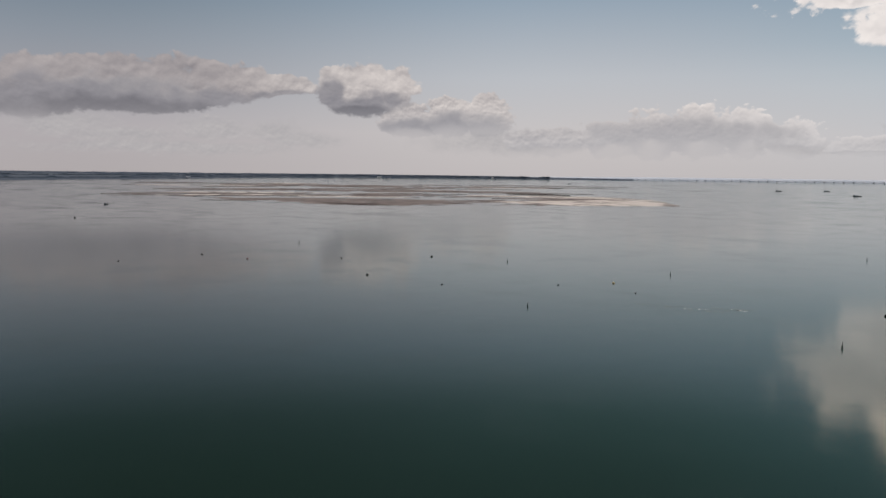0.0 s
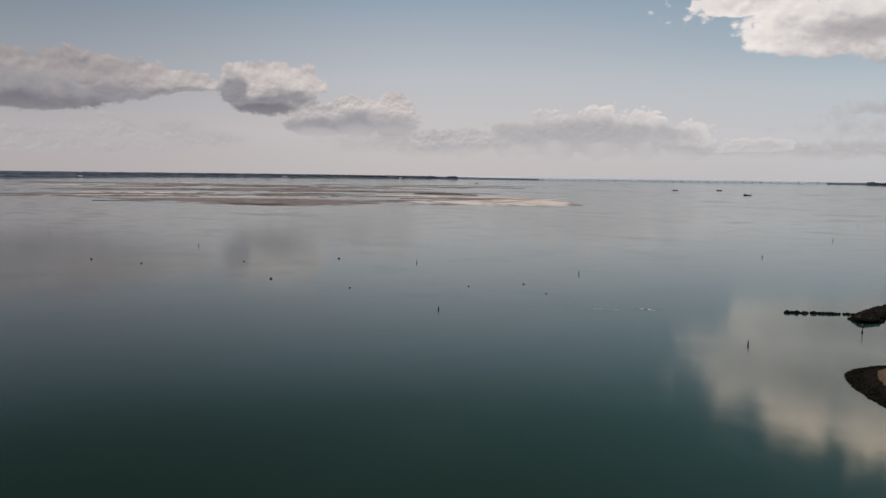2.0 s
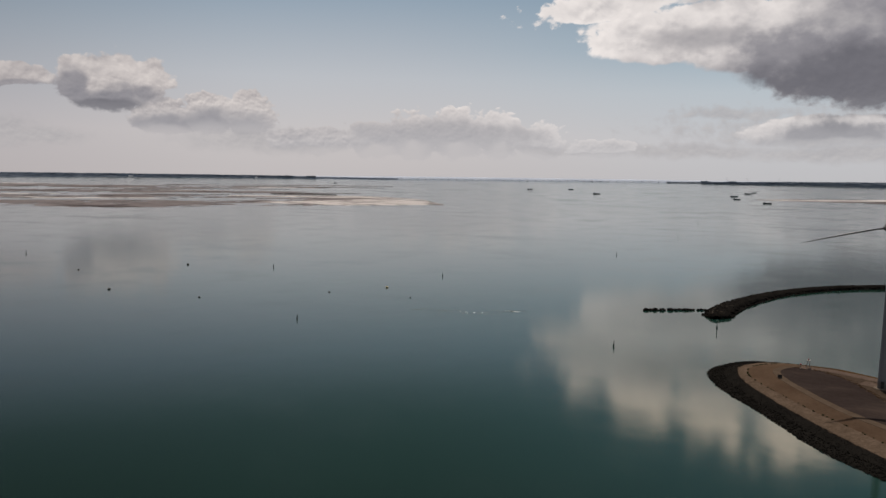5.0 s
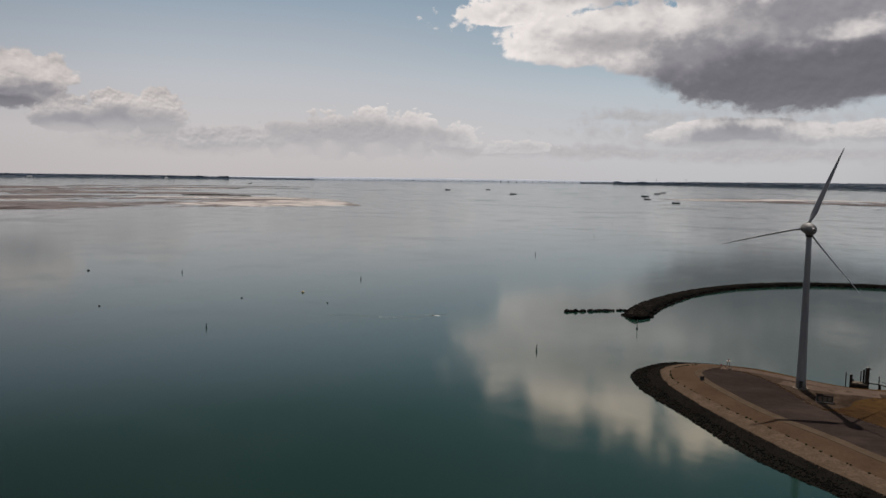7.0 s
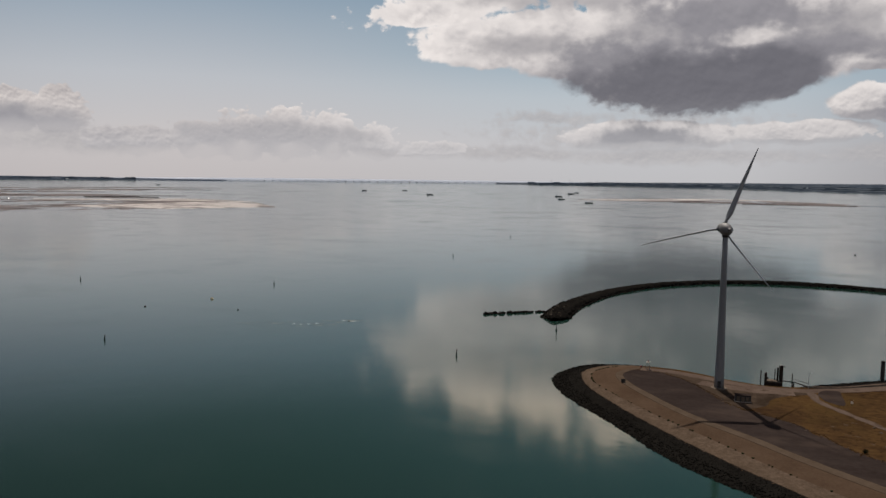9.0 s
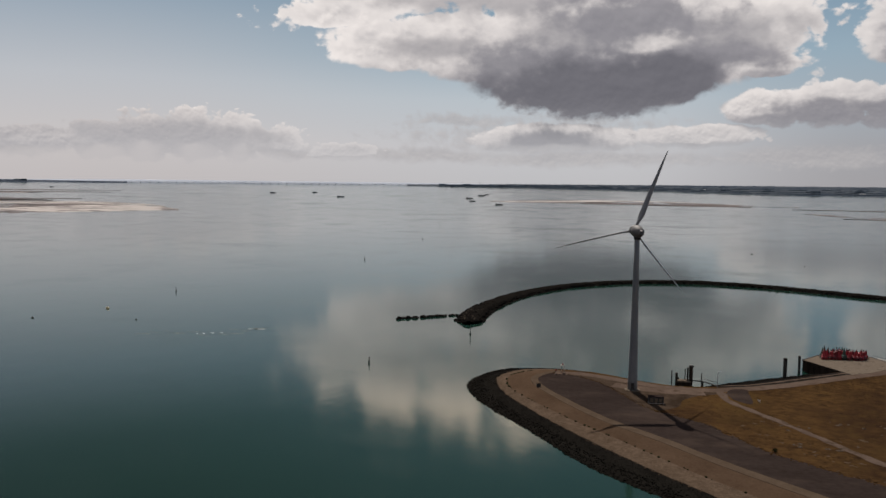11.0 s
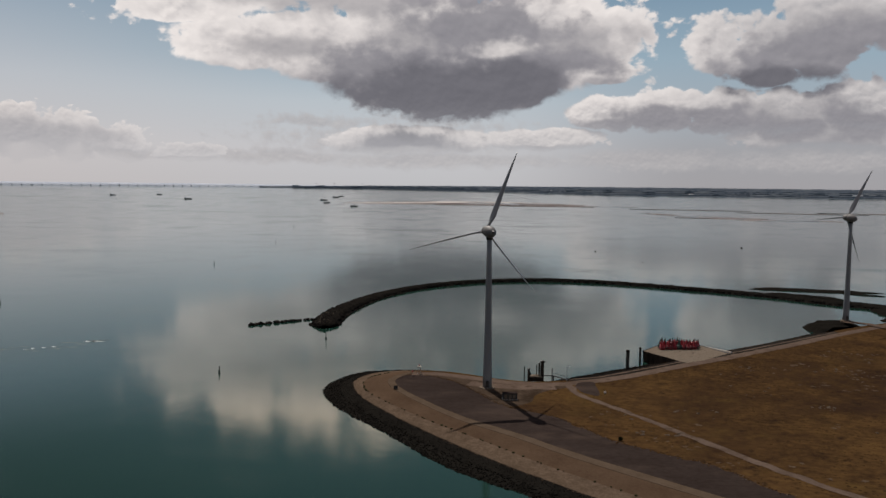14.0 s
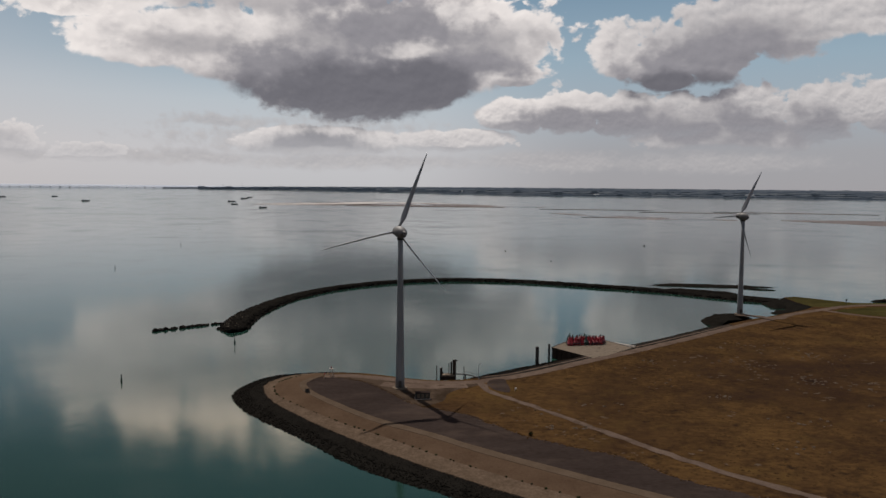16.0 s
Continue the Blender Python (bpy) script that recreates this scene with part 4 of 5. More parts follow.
# ---- wind turbines ----
def blade_mesh(length=26.8):
    """A tapered, twisted blade standing along +z, its flat side towards y."""
    bm = bmesh.new()
    rows = []
    for k in range(26):
        f = k / 25
        z = 1.2 + f * (length - 1.2)
        if f < 0.14:
            g = f / 0.14
            chord, thick = 0.85 + g * g * 1.55, 0.85 - g * 0.32
        else:
            g = (f - 0.14) / 0.86
            chord, thick = 2.2 * (1 - g) ** 0.9 + 0.2, 0.58 * (1 - g) ** 1.1 + 0.05
        tw = -radians(14 * (1 - f) ** 1.6 + 56)
        row = []
        for j in range(14):
            a = 2 * math.pi * j / 14
            x = chord * (0.5 * math.cos(a) + 0.18)
            y = thick * 0.5 * math.sin(a) * (1.0 if f < 0.05 else (0.55 + 0.45 * math.cos(a)) * 1.25)
            row.append(bm.verts.new((x * math.cos(tw) - y * math.sin(tw), x * math.sin(tw) + y * math.cos(tw) - 1.3 * f * f, z)))
        rows.append(row)
    for a, b in zip(rows, rows[1:]):
        for j in range(14):
            bm.faces.new((a[j], a[(j + 1) % 14], b[(j + 1) % 14], b[j]))
    bm.faces.new(rows[0][::-1])
    bm.faces.new(rows[-1])
    return bm


def wind_turbine(x, y, axis, phase, hub=50.8, label=""):
    t = thing("wind_turbine", pose(x, y, GROUND), label, "wind turbine", "wind turbines")
    part("foundation", lathe(bmesh.new(), [(2.5, -0.6), (2.5, 0.22), (2.35, 0.3)], 32), M_QUAY, t, "pale concrete ring")
    part("tower", lathe(bmesh.new(), [(1.52, 0.25), (1.44, 4), (1.2, 16), (1.02, 28), (0.88, 40), (0.80, hub - 1.6)], 40), M_TOWER, t, smooth=True)
    for z in (16, 32):
        r = 1.22 - (z - 16) * 0.0155
        part("flange", lathe(bmesh.new(), [(r, z - 0.12), (r + 0.03, z - 0.1), (r + 0.03, z + 0.1), (r - 0.02, z + 0.12)], 40), M_TOWER, t)
    bm = box(bmesh.new(), -0.5, -1.62, 0.5, 0.5, -1.38, 2.7, 0.05)
    part("door", bm, M_DARK_STEEL, t, "dark steel tower door")
    head = Matrix.Translation((0, 0, hub)) @ Matrix.Rotation(radians(-axis), 4, "Z") @ Matrix.Rotation(radians(-90 + 6.0), 4, "X")
    # z of the head points along the rotor axis
    part("nacelle", lathe(bmesh.new(), [(0, -3.1), (0.5, -3.0), (1.1, -2.55), (1.6, -1.7), (1.88, -0.6), (1.95, 0.3), (1.85, 1.05), (1.7, 1.3)], 32, head), M_NACELLE, t, smooth=True)
    part("spinner", lathe(bmesh.new(), [(1.66, 1.42), (1.72, 1.7), (1.62, 2.6), (1.3, 3.5), (0.8, 4.1), (0.3, 4.35), (0, 4.4)], 32, head), M_NACELLE, t, "egg-shaped rotor hub", smooth=True)
    part("yaw_collar", lathe(bmesh.new(), [(0.98, hub - 2.5), (1.06, hub - 2.1), (1.06, hub - 1.5)], 32), M_DARK_STEEL, t)
    first = None
    for k in range(3):
        m = head @ Matrix.Translation((0, 0, 2.3)) @ Matrix.Rotation(radians(phase + 120 * k), 4, "Z")
        # blade's +z turned into the rotor plane; at phase 0 it points up
        m = m @ Matrix.Rotation(radians(90), 4, "X")
        if first is None:
            first = part("blade", blade_mesh(), M_BLADE, t, smooth=True, at=m)
        else:
            b = new("blade", first.data)
            b.parent, b.matrix_basis = t, m
        ring = lathe(bmesh.new(), [(0.62, 1.15), (0.62, 1.75), (0.55, 1.8)], 20, m)
        part("blade_collar", ring, M_DARK_STEEL, t)
    return t


wind_turbine(0, 0, -24.7, 18.5, 50.6, "grey three-bladed wind turbine on a round concrete foot")
wind_turbine(177.5, 144.5, -32.7, 28.5, 51.0, "grey three-bladed wind turbine beside the weedy harbour shore")

# ---- transformer kiosk ----
k = thing("transformer_kiosk", pose(6.9, -13.0, GROUND, 0, 0, 6), "long low grey transformer kiosk with pale doors", "kiosk")
part("plinth", box(bmesh.new(), -2.35, -1.1, -0.2, 2.35, 1.1, 0.18, 0.03), M_CONCRETE, k)
part("body", box(bmesh.new(), -2.2, -0.98, 0.18, 2.2, 0.98, 1.95, 0.04), M_DARK_STEEL, k, "dark grey sheet body")
part("roof", box(bmesh.new(), -2.32, -1.1, 1.95, 2.32, 1.1, 2.12, 0.05), M_ASPHALT, k)
for i in range(3):
    d = part("door", box(bmesh.new(), -1.75 + i * 1.3, -1.03, 0.4, -0.85 + i * 1.3, -0.97, 1.65, 0.02), M_QUAY, k, "pale grey louvred door")
    part("handle", box(bmesh.new(), -1.0 + i * 1.3, -1.07, 1.0, -0.95 + i * 1.3, -1.03, 1.2), M_DARK_STEEL, d)

# ---- harbour furniture ----
b = thing("harbour_beacon", pose(-23.6, 16.5, GROUND) @ Matrix.Scale(1.15, 4), "short pale harbour beacon frame with a red lantern", "beacon")
for dx, dy in ((-0.5, -0.5), (0.5, -0.5), (0.5, 0.5), (-0.5, 0.5)):
    part("leg", rod(bmesh.new(), (dx, dy, 0), (dx * 0.5, dy * 0.5, 2.2), 0.06), M_CONCRETE, b)
part("platform", box(bmesh.new(), -0.55, -0.55, 2.2, 0.55, 0.55, 2.3), M_CONCRETE, b)
part("lantern", lathe(bmesh.new(), [(0.12, 2.3), (0.12, 2.7), (0.16, 2.75), (0.0, 2.95)], 12), M_RED, b)
b = thing("marker_post", pose(-25.6, 13.2, GROUND), "thin pale marker post with a small red board", "post")
part("post", rod(bmesh.new(), (0, 0, 0), (0, 0, 1.9), 0.05), M_CONCRETE, b)
part("board", box(bmesh.new(), -0.25, -0.04, 1.4, 0.25, 0.04, 1.9), M_RED, b)
b = thing("cable_cabinet", pose(-29.3, -4.6, GROUND, 0, 0, 25), "small dark cable cabinet on the asphalt", "cabinet")
part("body", box(bmesh.new(), -0.6, -0.4, 0, 0.6, 0.4, 1.2, 0.03), M_DARK_STEEL, b)
part("lid", box(bmesh.new(), -0.66, -0.46, 1.2, 0.66, 0.46, 1.3, 0.02), M_STRIP, b)
b = thing("sign_post", pose(36.9, -6.2, GROUND), "white sign board on a short post in the grass", "sign")
part("post", rod(bmesh.new(), (0, 0, 0), (0, 0, 1.5), 0.06), M_DARK_STEEL, b)
part("board", box(bmesh.new(), -0.3, -0.05, 0.9, 0.3, 0.05, 1.5, 0.02), M_WHITE, b)
b = thing("street_lamp", pose(26.7, 11.0, GROUND), "thin grey lamp post by the jetty road", "street lamp")
part("pole", rod(bmesh.new(), (0, 0, 0), (0, 0, 5.0), 0.09, 10, 0.05), M_FAR_STEEL, b)
part("arm", rod(bmesh.new(), (0, 0, 4.95), (0.7, 0, 5.15), 0.04), M_FAR_STEEL, b)
part("lantern", box(bmesh.new(), 0.55, -0.12, 5.08, 1.05, 0.12, 5.22, 0.03), M_FAR_STEEL, b)
b = thing("road_post", pose(254, 176.5, GROUND), "dark post where the road meets the shore", "post")
part("post", rod(bmesh.new(), (0, 0, 0), (0, 0, 3.2), 0.14), M_DARK_STEEL, b)
part("board", box(bmesh.new(), -0.5, -0.06, 2.2, 0.5, 0.06, 3.1), M_DARK_STEEL, b)

j = thing("mooring_jetty", pose(0, 0, 0), "dark timber mooring jetty with tall piles and a gangway", "jetty")
part("deck", box(bmesh.new(), 14.6, 21.0, 2.6, 19.4, 24.0, 3.1, 0.05), M_QUAY, j, "dusty concrete deck")
part("fender", box(bmesh.new(), 14.4, 20.7, 1.4, 19.6, 21.0, 2.7, 0.05), M_TIMBER, j)
for x, y, top, r in ((13.0, 22.5, 6.0, 0.16), (14.5, 21.6, 5.6, 0.42), (15.2, 23.6, 3.6, 0.2), (17.4, 23.4, 6.6, 0.16), (18.2, 22.6, 7.4, 0.3), (19.2, 22.0, 8.4, 0.62), (19.4, 23.8, 5.2, 0.2), (22.7, 22.5, 5.6, 0.16)):
    pile = part("pile", rod(bmesh.new(), (x, y, -1.5), (x, y, top), r, 12), M_TIMBER, j)
    part("cap", lathe(bmesh.new(), [(r + 0.05, top), (r + 0.05, top + 0.15), (r * 0.5, top + 0.3)], 12, Matrix.Translation((x, y, 0))), M_DARK_STEEL, pile)
part("cross_beam", box(bmesh.new(), 18.6, 21.85, 8.0, 20.4, 22.1, 8.3), M_DARK_STEEL, j)
part("gangway", rod(bmesh.new(), (19.2, 22.0, 3.3), (23.0, 20.5, 3.6), 0.22, 6), M_DARK_STEEL, j)
part("gangway", rod(bmesh.new(), (23.0, 20.5, 3.6), (27.0, 13.0, GROUND), 0.22, 6), M_DARK_STEEL, j)
for s in (-0.45, 0.45):
    part("handrail", rod(bmesh.new(), (23.0 + s, 20.5, 4.6), (27.0 + s, 13.0, GROUND + 1.0), 0.05, 6), M_DARK_STEEL, j)
part("trestle", rod(bmesh.new(), (23.0, 20.5, -0.8), (23.0, 20.5, 3.6), 0.25, 8), M_TIMBER, j)

for x, y, top, r in ((53.0, 45.5, 7.6, 0.68), (60.0, 57.5, 6.2, 0.45)):
    p = thing("mooring_pile", pose(x, y, 0), "tall dark steel mooring pile standing in the harbour", "pile", "mooring piles")
    part("shaft", rod(bmesh.new(), (0, 0, -2), (0, 0, top), r, 16), M_DARK_STEEL, p)
    part("cap", lathe(bmesh.new(), [(r + 0.06, top), (r + 0.06, top + 0.25), (r * 0.4, top + 0.5)], 16), M_TIMBER, p)

QUAY = [(62, 62), (69, 71.5), (88.5, 74.5), (95, 60.5), (81, 46.5), (74, 42)]
bm = bmesh.new()
lo, hi = [Vector((*p, -1.5)) for p in QUAY + QUAY[:1]], [Vector((*p, GROUND - 0.1)) for p in QUAY + QUAY[:1]]
loft(bm, [lo, hi])
bmesh.ops.recalc_face_normals(bm, faces=bm.faces[:])
tagged(part("quay_wall", bm, M_TIMBER), "dark sheet-pile wall of a small quay", "quay", kind="structure")
tagged(new("quay_deck", sheet("quay_deck", QUAY, GROUND + 0.1, M_QUAY)), "pale concrete deck of the small quay", "quay", kind="structure")
bm = bmesh.new()
for a, b in zip(QUAY[:3], QUAY[1:4]):
    a, b = Vector((*a, GROUND + 0.0)), Vector((*b, GROUND + 0.0))
    rod(bm, a, b, 0.3, 6)
tagged(part("quay_edge", bm, M_DARK_STEEL), "dark capping beam along the quay edge", "quay", kind="structure")
p = thing("landing_pontoon", pose(0, 0, 0), "long pale landing bridge lying beside the quay", "pontoon")
part("deck", rod(bmesh.new(), (88.5, 75.0, 3.9), (96.5, 61.5, GROUND + 0.2), 0.45, 6), M_CONCRETE, p)
part("rail", rod(bmesh.new(), (89.5, 75.4, 4.9), (97.3, 62.0, GROUND + 0.9), 0.05, 6), M_DARK_STEEL, p)


# ---- navigation buoys stored on the quay ----
def stored_buoy(shape, mat, label):
    b = thing("navigation_buoy", pose(0, 0, GROUND + 0.1), label, "buoy", "buoys on the quay")
    part("float_body", lathe(bmesh.new(), [(0.0, 0.0), (0.62, 0.02), (0.8, 0.35), (0.8, 1.0), (0.5, 1.35)], 14), mat, b)
    part("ballast_ring", lathe(bmesh.new(), [(0.82, 0.5), (0.9, 0.55), (0.9, 0.7), (0.82, 0.75)], 14), M_DARK_STEEL, b)
    if shape == "cone":
        part("tower", lathe(bmesh.new(), [(0.5, 1.35), (0.34, 2.1), (0.08, 3.0)], 12), mat, b)
        part("topmark", lathe(bmesh.new(), [(0.1, 2.95), (0.16, 3.1), (0.0, 3.3)], 8), M_DARK_STEEL, b)
    else:
        part("tower", lathe(bmesh.new(), [(0.46, 1.35), (0.46, 2.4), (0.3, 2.5)], 12), mat, b)
        part("lantern", lathe(bmesh.new(), [(0.12, 2.5), (0.12, 2.8), (0.0, 2.9)], 8), M_DARK_STEEL, b)
    return b


masters = [stored_buoy("cone", M_RED, "red conical navigation buoy stored upright on the quay"),
           stored_buoy("can", M_RED, "red can-shaped navigation buoy stored upright on the quay"),
           stored_buoy("cone", M_GREEN_DARK, "dark green conical navigation buoy stored on the quay")]
used = set()
for i in range(10):
    for j in range(5):
        if random.random() < 0.04:
            continue
        x = 69.4 + 1.62 * i + 0.5 * j + random.uniform(-0.35, 0.35)
        y = 65.4 + 0.25 * i + 1.6 * j - 0.05 * i * j + random.uniform(-0.35, 0.35)
        m = pose(x, y, GROUND + 0.1, random.uniform(-5, 5), random.uniform(-5, 5), random.uniform(0, 360)) @ Matrix.Scale(random.uniform(0.95, 1.2), 4)
        k = 0 if random.random() < 0.5 else 1 if random.random() < 0.65 else 2
        if k in used:
            copy_thing(masters[k], m)
        else:
            masters[k].matrix_basis = m
            used.add(k)


# ---- buoys, stakes and floats on the water ----
def spar(x, y, h, mat, label):
    b = thing("spar_buoy", pose(x, y, 0, random.uniform(-3, 3), random.uniform(-3, 3)), label, "buoy", "buoys on the water")
    part("float_body", lathe(bmesh.new(), [(0.25, -0.9), (0.34, 0.0), (0.34, h * 0.35), (0.2, h * 0.45)], 12), mat, b)
    part("pole", lathe(bmesh.new(), [(0.17, h * 0.45), (0.12, h * 0.85)], 10), mat, b)
    part("topmark", lathe(bmesh.new(), [(0.1, h * 0.84), (0.26, h * 0.86), (0.26, h * 0.98), (0.0, h)], 10), M_DARK_STEEL, b)


for x, y, h in ((-98.4, 27.5, 2.5), (-246, -4, 2.2), (-277.6, 174, 2.6), (-405, 138, 2.6), (-234.5, 399, 2.8), (-641, 82, 3.0), (-253, 657, 3.0), (-310, 965, 3.5), (-1784, 402, 6.0), (-879, 34, 3.0)):
    spar(x, y, h, M_GREEN_DARK, "dark slender spar buoy floating upright")


def float_ball(x, y, r, mat, label):
    b = thing("mooring_buoy", pose(x, y, 0), label, "buoy", "buoys on the water")
    part("float_body", lathe(bmesh.new(), [(0, -r * 0.6), (r * 0.8, -r * 0.4), (r, 0.1), (r * 0.85, r * 0.6), (r * 0.35, r * 0.95), (0, r)], 14), mat, b, smooth=True)
    part("mooring_ring", lathe(bmesh.new(), [(r * 0.22, r * 0.9), (r * 0.26, r * 1.15), (r * 0.1, r * 1.25)], 10), M_DARK_STEEL, b)


float_ball(-275, 106.3, 0.95, M_YELLOW, "pale yellow round mooring buoy")
for x, y, r in ((-401.8, 0, 0.95), (-468.8, 111.4, 1.0), (-592, -38, 0.9)):
    float_ball(x, y, r, M_DARK_STEEL, "dark round mooring buoy")
for x, y, r in ((-291, 70.7, 0.6), (-240, 82, 0.5), (-336, 12, 0.6), (-502, 43, 0.7), (-540, -22, 0.7), (-580, -110, 0.7), (114, 585, 0.9), (142, 473, 0.6), (293, 666, 1.2), (-1187, 16, 1.5)):
    float_ball(x, y, r, M_RED if abs(x + 540) < 3 else M_DARK_STEEL, "small low float on the water")


# ---- vessels far out ----
def vessel(x, y, length, turn, label):
    s = thing("cargo_vessel", pose(x, y, sea_height(x, y), 0, 0, turn), label, "ship", "anchored vessels")
    length *= 0.8
    L, B, H = length, length * 0.2, length * 0.075
    bm = bmesh.new()
    rows = []
    for f, w in ((-0.5, 0.75), (-0.42, 1.0), (0.3, 1.0), (0.42, 0.75), (0.5, 0.06)):
        up = H * (1.25 if f > 0.35 else 1.0)
        rows.append([Vector((f * L * 0.96, -B / 2 * w * 0.8, -1.0)), Vector((f * L, -B / 2 * w, up)), Vector((f * L, B / 2 * w, up)), Vector((f * L * 0.96, B / 2 * w * 0.8, -1.0))])
    loft(bm, rows)
    for r in (rows[0], rows[-1]):
        bm.faces.new([bm.verts.new(v) for v in r])
    bmesh.ops.recalc_face_normals(bm, faces=bm.faces[:])
    part("hull", bm, M_HULL, s)
    part("deckhouse", box(bmesh.new(), -L * 0.42, -B * 0.4, H, -L * 0.2, B * 0.4, H + L * 0.09, L * 0.005), M_FAR_STEEL, s)
    part("wheelhouse", box(bmesh.new(), -L * 0.38, -B * 0.3, H + L * 0.09, -L * 0.26, B * 0.3, H + L * 0.14, L * 0.005), M_FAR_STEEL, s)
    part("hatch", box(bmesh.new(), -L * 0.12, -B * 0.33, H, L * 0.32, B * 0.33, H + L * 0.035, L * 0.004), M_HULL, s)
    part("mast", rod(bmesh.new(), (L * 0.38, 0, H), (L * 0.38, 0, H + L * 0.17), L * 0.006, 6), M_HULL, s)
    part("derrick", rod(bmesh.new(), (-L * 0.16, 0, H), (L * 0.05, 0, H + L * 0.17), L * 0.006, 6), M_HULL, s)


for x, y, L, a in ((-1471, 2703, 30, 8), (-1345, 2844, 28, 10), (-1065, 2436, 34, 6), (-599, 2537, 34, 4), (-535, 2281, 28, 12), (-618, 2854, 34, 8), (-623, 2995, 26, 5), (-400, 2031, 30, 3), (-2553, 2699, 24, 30)):
    vessel(x, y, L, a, "small dark cargo vessel at anchor far out")
vessel(-1646, 196, 21, 140, "small dark work boat lying on the calm water")


# ---- far shores, flats and bridge ----
def polar(a, r, z=0.0):
    """A point at the azimuth a (degrees) and distance r, seen from above the spit's root."""
    return Vector((r * math.sin(radians(a)), r * math.cos(radians(a)) - 290, z))


def far_land(name, rows, top, label, mat):
    """Low country beyond the water: rows of azimuth and distance of its shore, climbing gently to the height of its skyline."""
    line = curve([(a, r, h) for (a, r), h in zip(rows, top)], n=40)
    strips = [[] for _ in range(9)]
    for a, r, h in line:
        p0 = polar(a, r)
        z = sea_height(p0.x, p0.y)
        n1 = noise.noise(Vector((a * 2.2, 0, 0)))
        n2 = noise.noise(Vector((a * 9.0, 5, 0)))
        back = max(r + 60.0, 4935.0)
        for k, (f, up) in enumerate(((-0.01, -0.05), (0.0, 0.02), (0.02, 0.07), (0.15, 0.2), (0.35, 0.42), (0.6, 0.66), (0.85, 0.9), (1.0, 1.0), (1.003, 0.0))):
            wob = (0.02 * n1 + 0.012 * n2) if 2 < k < 8 else 0.0
            q = polar(a, r + (back - r) * f + (14 * n2 + 20 * n1 if 0 < k < 3 and back - r > 200 else 0))
            strips[k].append(Vector((q.x, q.y, z + (h - z) * (up + wob))))
    bm = bmesh.new()
    loft(bm, strips)
    return tagged(part(name, bm, mat, smooth=True), label, "coast", kind="structure")


def tree_line(rows, depth, height, seed, mat, label):
    """A far belt of trees on the low country; rows of azimuth, distance and ground height."""
    line = curve(rows, n=70)
    strips = [[] for _ in range(4)]
    for a, r, z in line:
        n1 = noise.noise(Vector((a * 1.1, seed, 0)))
        n2 = noise.noise(Vector((a * 5.0, seed + 3, 0)))
        n3 = noise.noise(Vector((a * 23.0, seed + 7, 0)))
        h = height * max(0.06, 0.62 + 0.75 * n1 + 0.55 * n2 + 0.4 * n3)
        for st, dr, up in zip(strips, (0, depth * 0.25, depth * 0.7, depth), (-1.5, h * 0.8, h, -1.5)):
            q = polar(a, r + dr + 25 * n1)
            st.append(Vector((q.x, q.y, z + up)))
    bm = bmesh.new()
    loft(bm, strips)
    return tagged(part("tree_belt", bm, mat, smooth=True), label, "trees", kind="stuff")


# the far coasts and tree belts carry their haze in the base colour
WEST = [(-84, 3650), (-79.9, 3646), (-76.5, 3784), (-71, 3975), (-65.5, 4258), (-57.5, 4558), (-49, 4676), (-42, 4692), (-36, 4697)]
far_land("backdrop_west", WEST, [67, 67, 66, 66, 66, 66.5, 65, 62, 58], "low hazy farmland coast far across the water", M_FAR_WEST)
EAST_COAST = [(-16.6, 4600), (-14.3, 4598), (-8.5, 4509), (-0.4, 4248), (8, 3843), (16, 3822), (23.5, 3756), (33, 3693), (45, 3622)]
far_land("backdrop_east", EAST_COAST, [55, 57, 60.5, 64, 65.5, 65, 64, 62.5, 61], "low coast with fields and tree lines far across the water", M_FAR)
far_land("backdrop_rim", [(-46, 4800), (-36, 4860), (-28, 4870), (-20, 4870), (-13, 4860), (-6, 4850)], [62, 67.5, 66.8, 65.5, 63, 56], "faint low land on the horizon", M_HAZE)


def on_land(rows, top, f):
    """Azimuth, distance and ground height at the share f of the way inland."""
    out = []
    for (a, r), h in zip(rows, top):
        p = polar(a, r)
        z = sea_height(p.x, p.y)
        out.append((a, r + (max(r + 60.0, 4935.0) - r) * f, z + (h - z) * (f * 0.95 + 0.05)))
    return out


EAST_TOP = [55, 57, 60.5, 64, 65.5, 65, 64, 62.5, 61]
WEST_TOP = [67, 67, 66, 66, 66, 66.5, 65, 62, 58]
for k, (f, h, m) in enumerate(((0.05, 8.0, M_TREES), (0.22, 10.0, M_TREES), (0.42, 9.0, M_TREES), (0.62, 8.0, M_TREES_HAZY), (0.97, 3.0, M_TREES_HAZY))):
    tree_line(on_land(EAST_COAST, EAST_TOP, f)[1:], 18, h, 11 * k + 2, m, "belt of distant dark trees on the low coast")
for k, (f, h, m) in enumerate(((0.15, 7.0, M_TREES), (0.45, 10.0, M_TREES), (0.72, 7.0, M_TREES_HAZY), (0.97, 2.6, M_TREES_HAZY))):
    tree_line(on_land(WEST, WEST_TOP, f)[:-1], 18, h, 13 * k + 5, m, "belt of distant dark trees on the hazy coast")

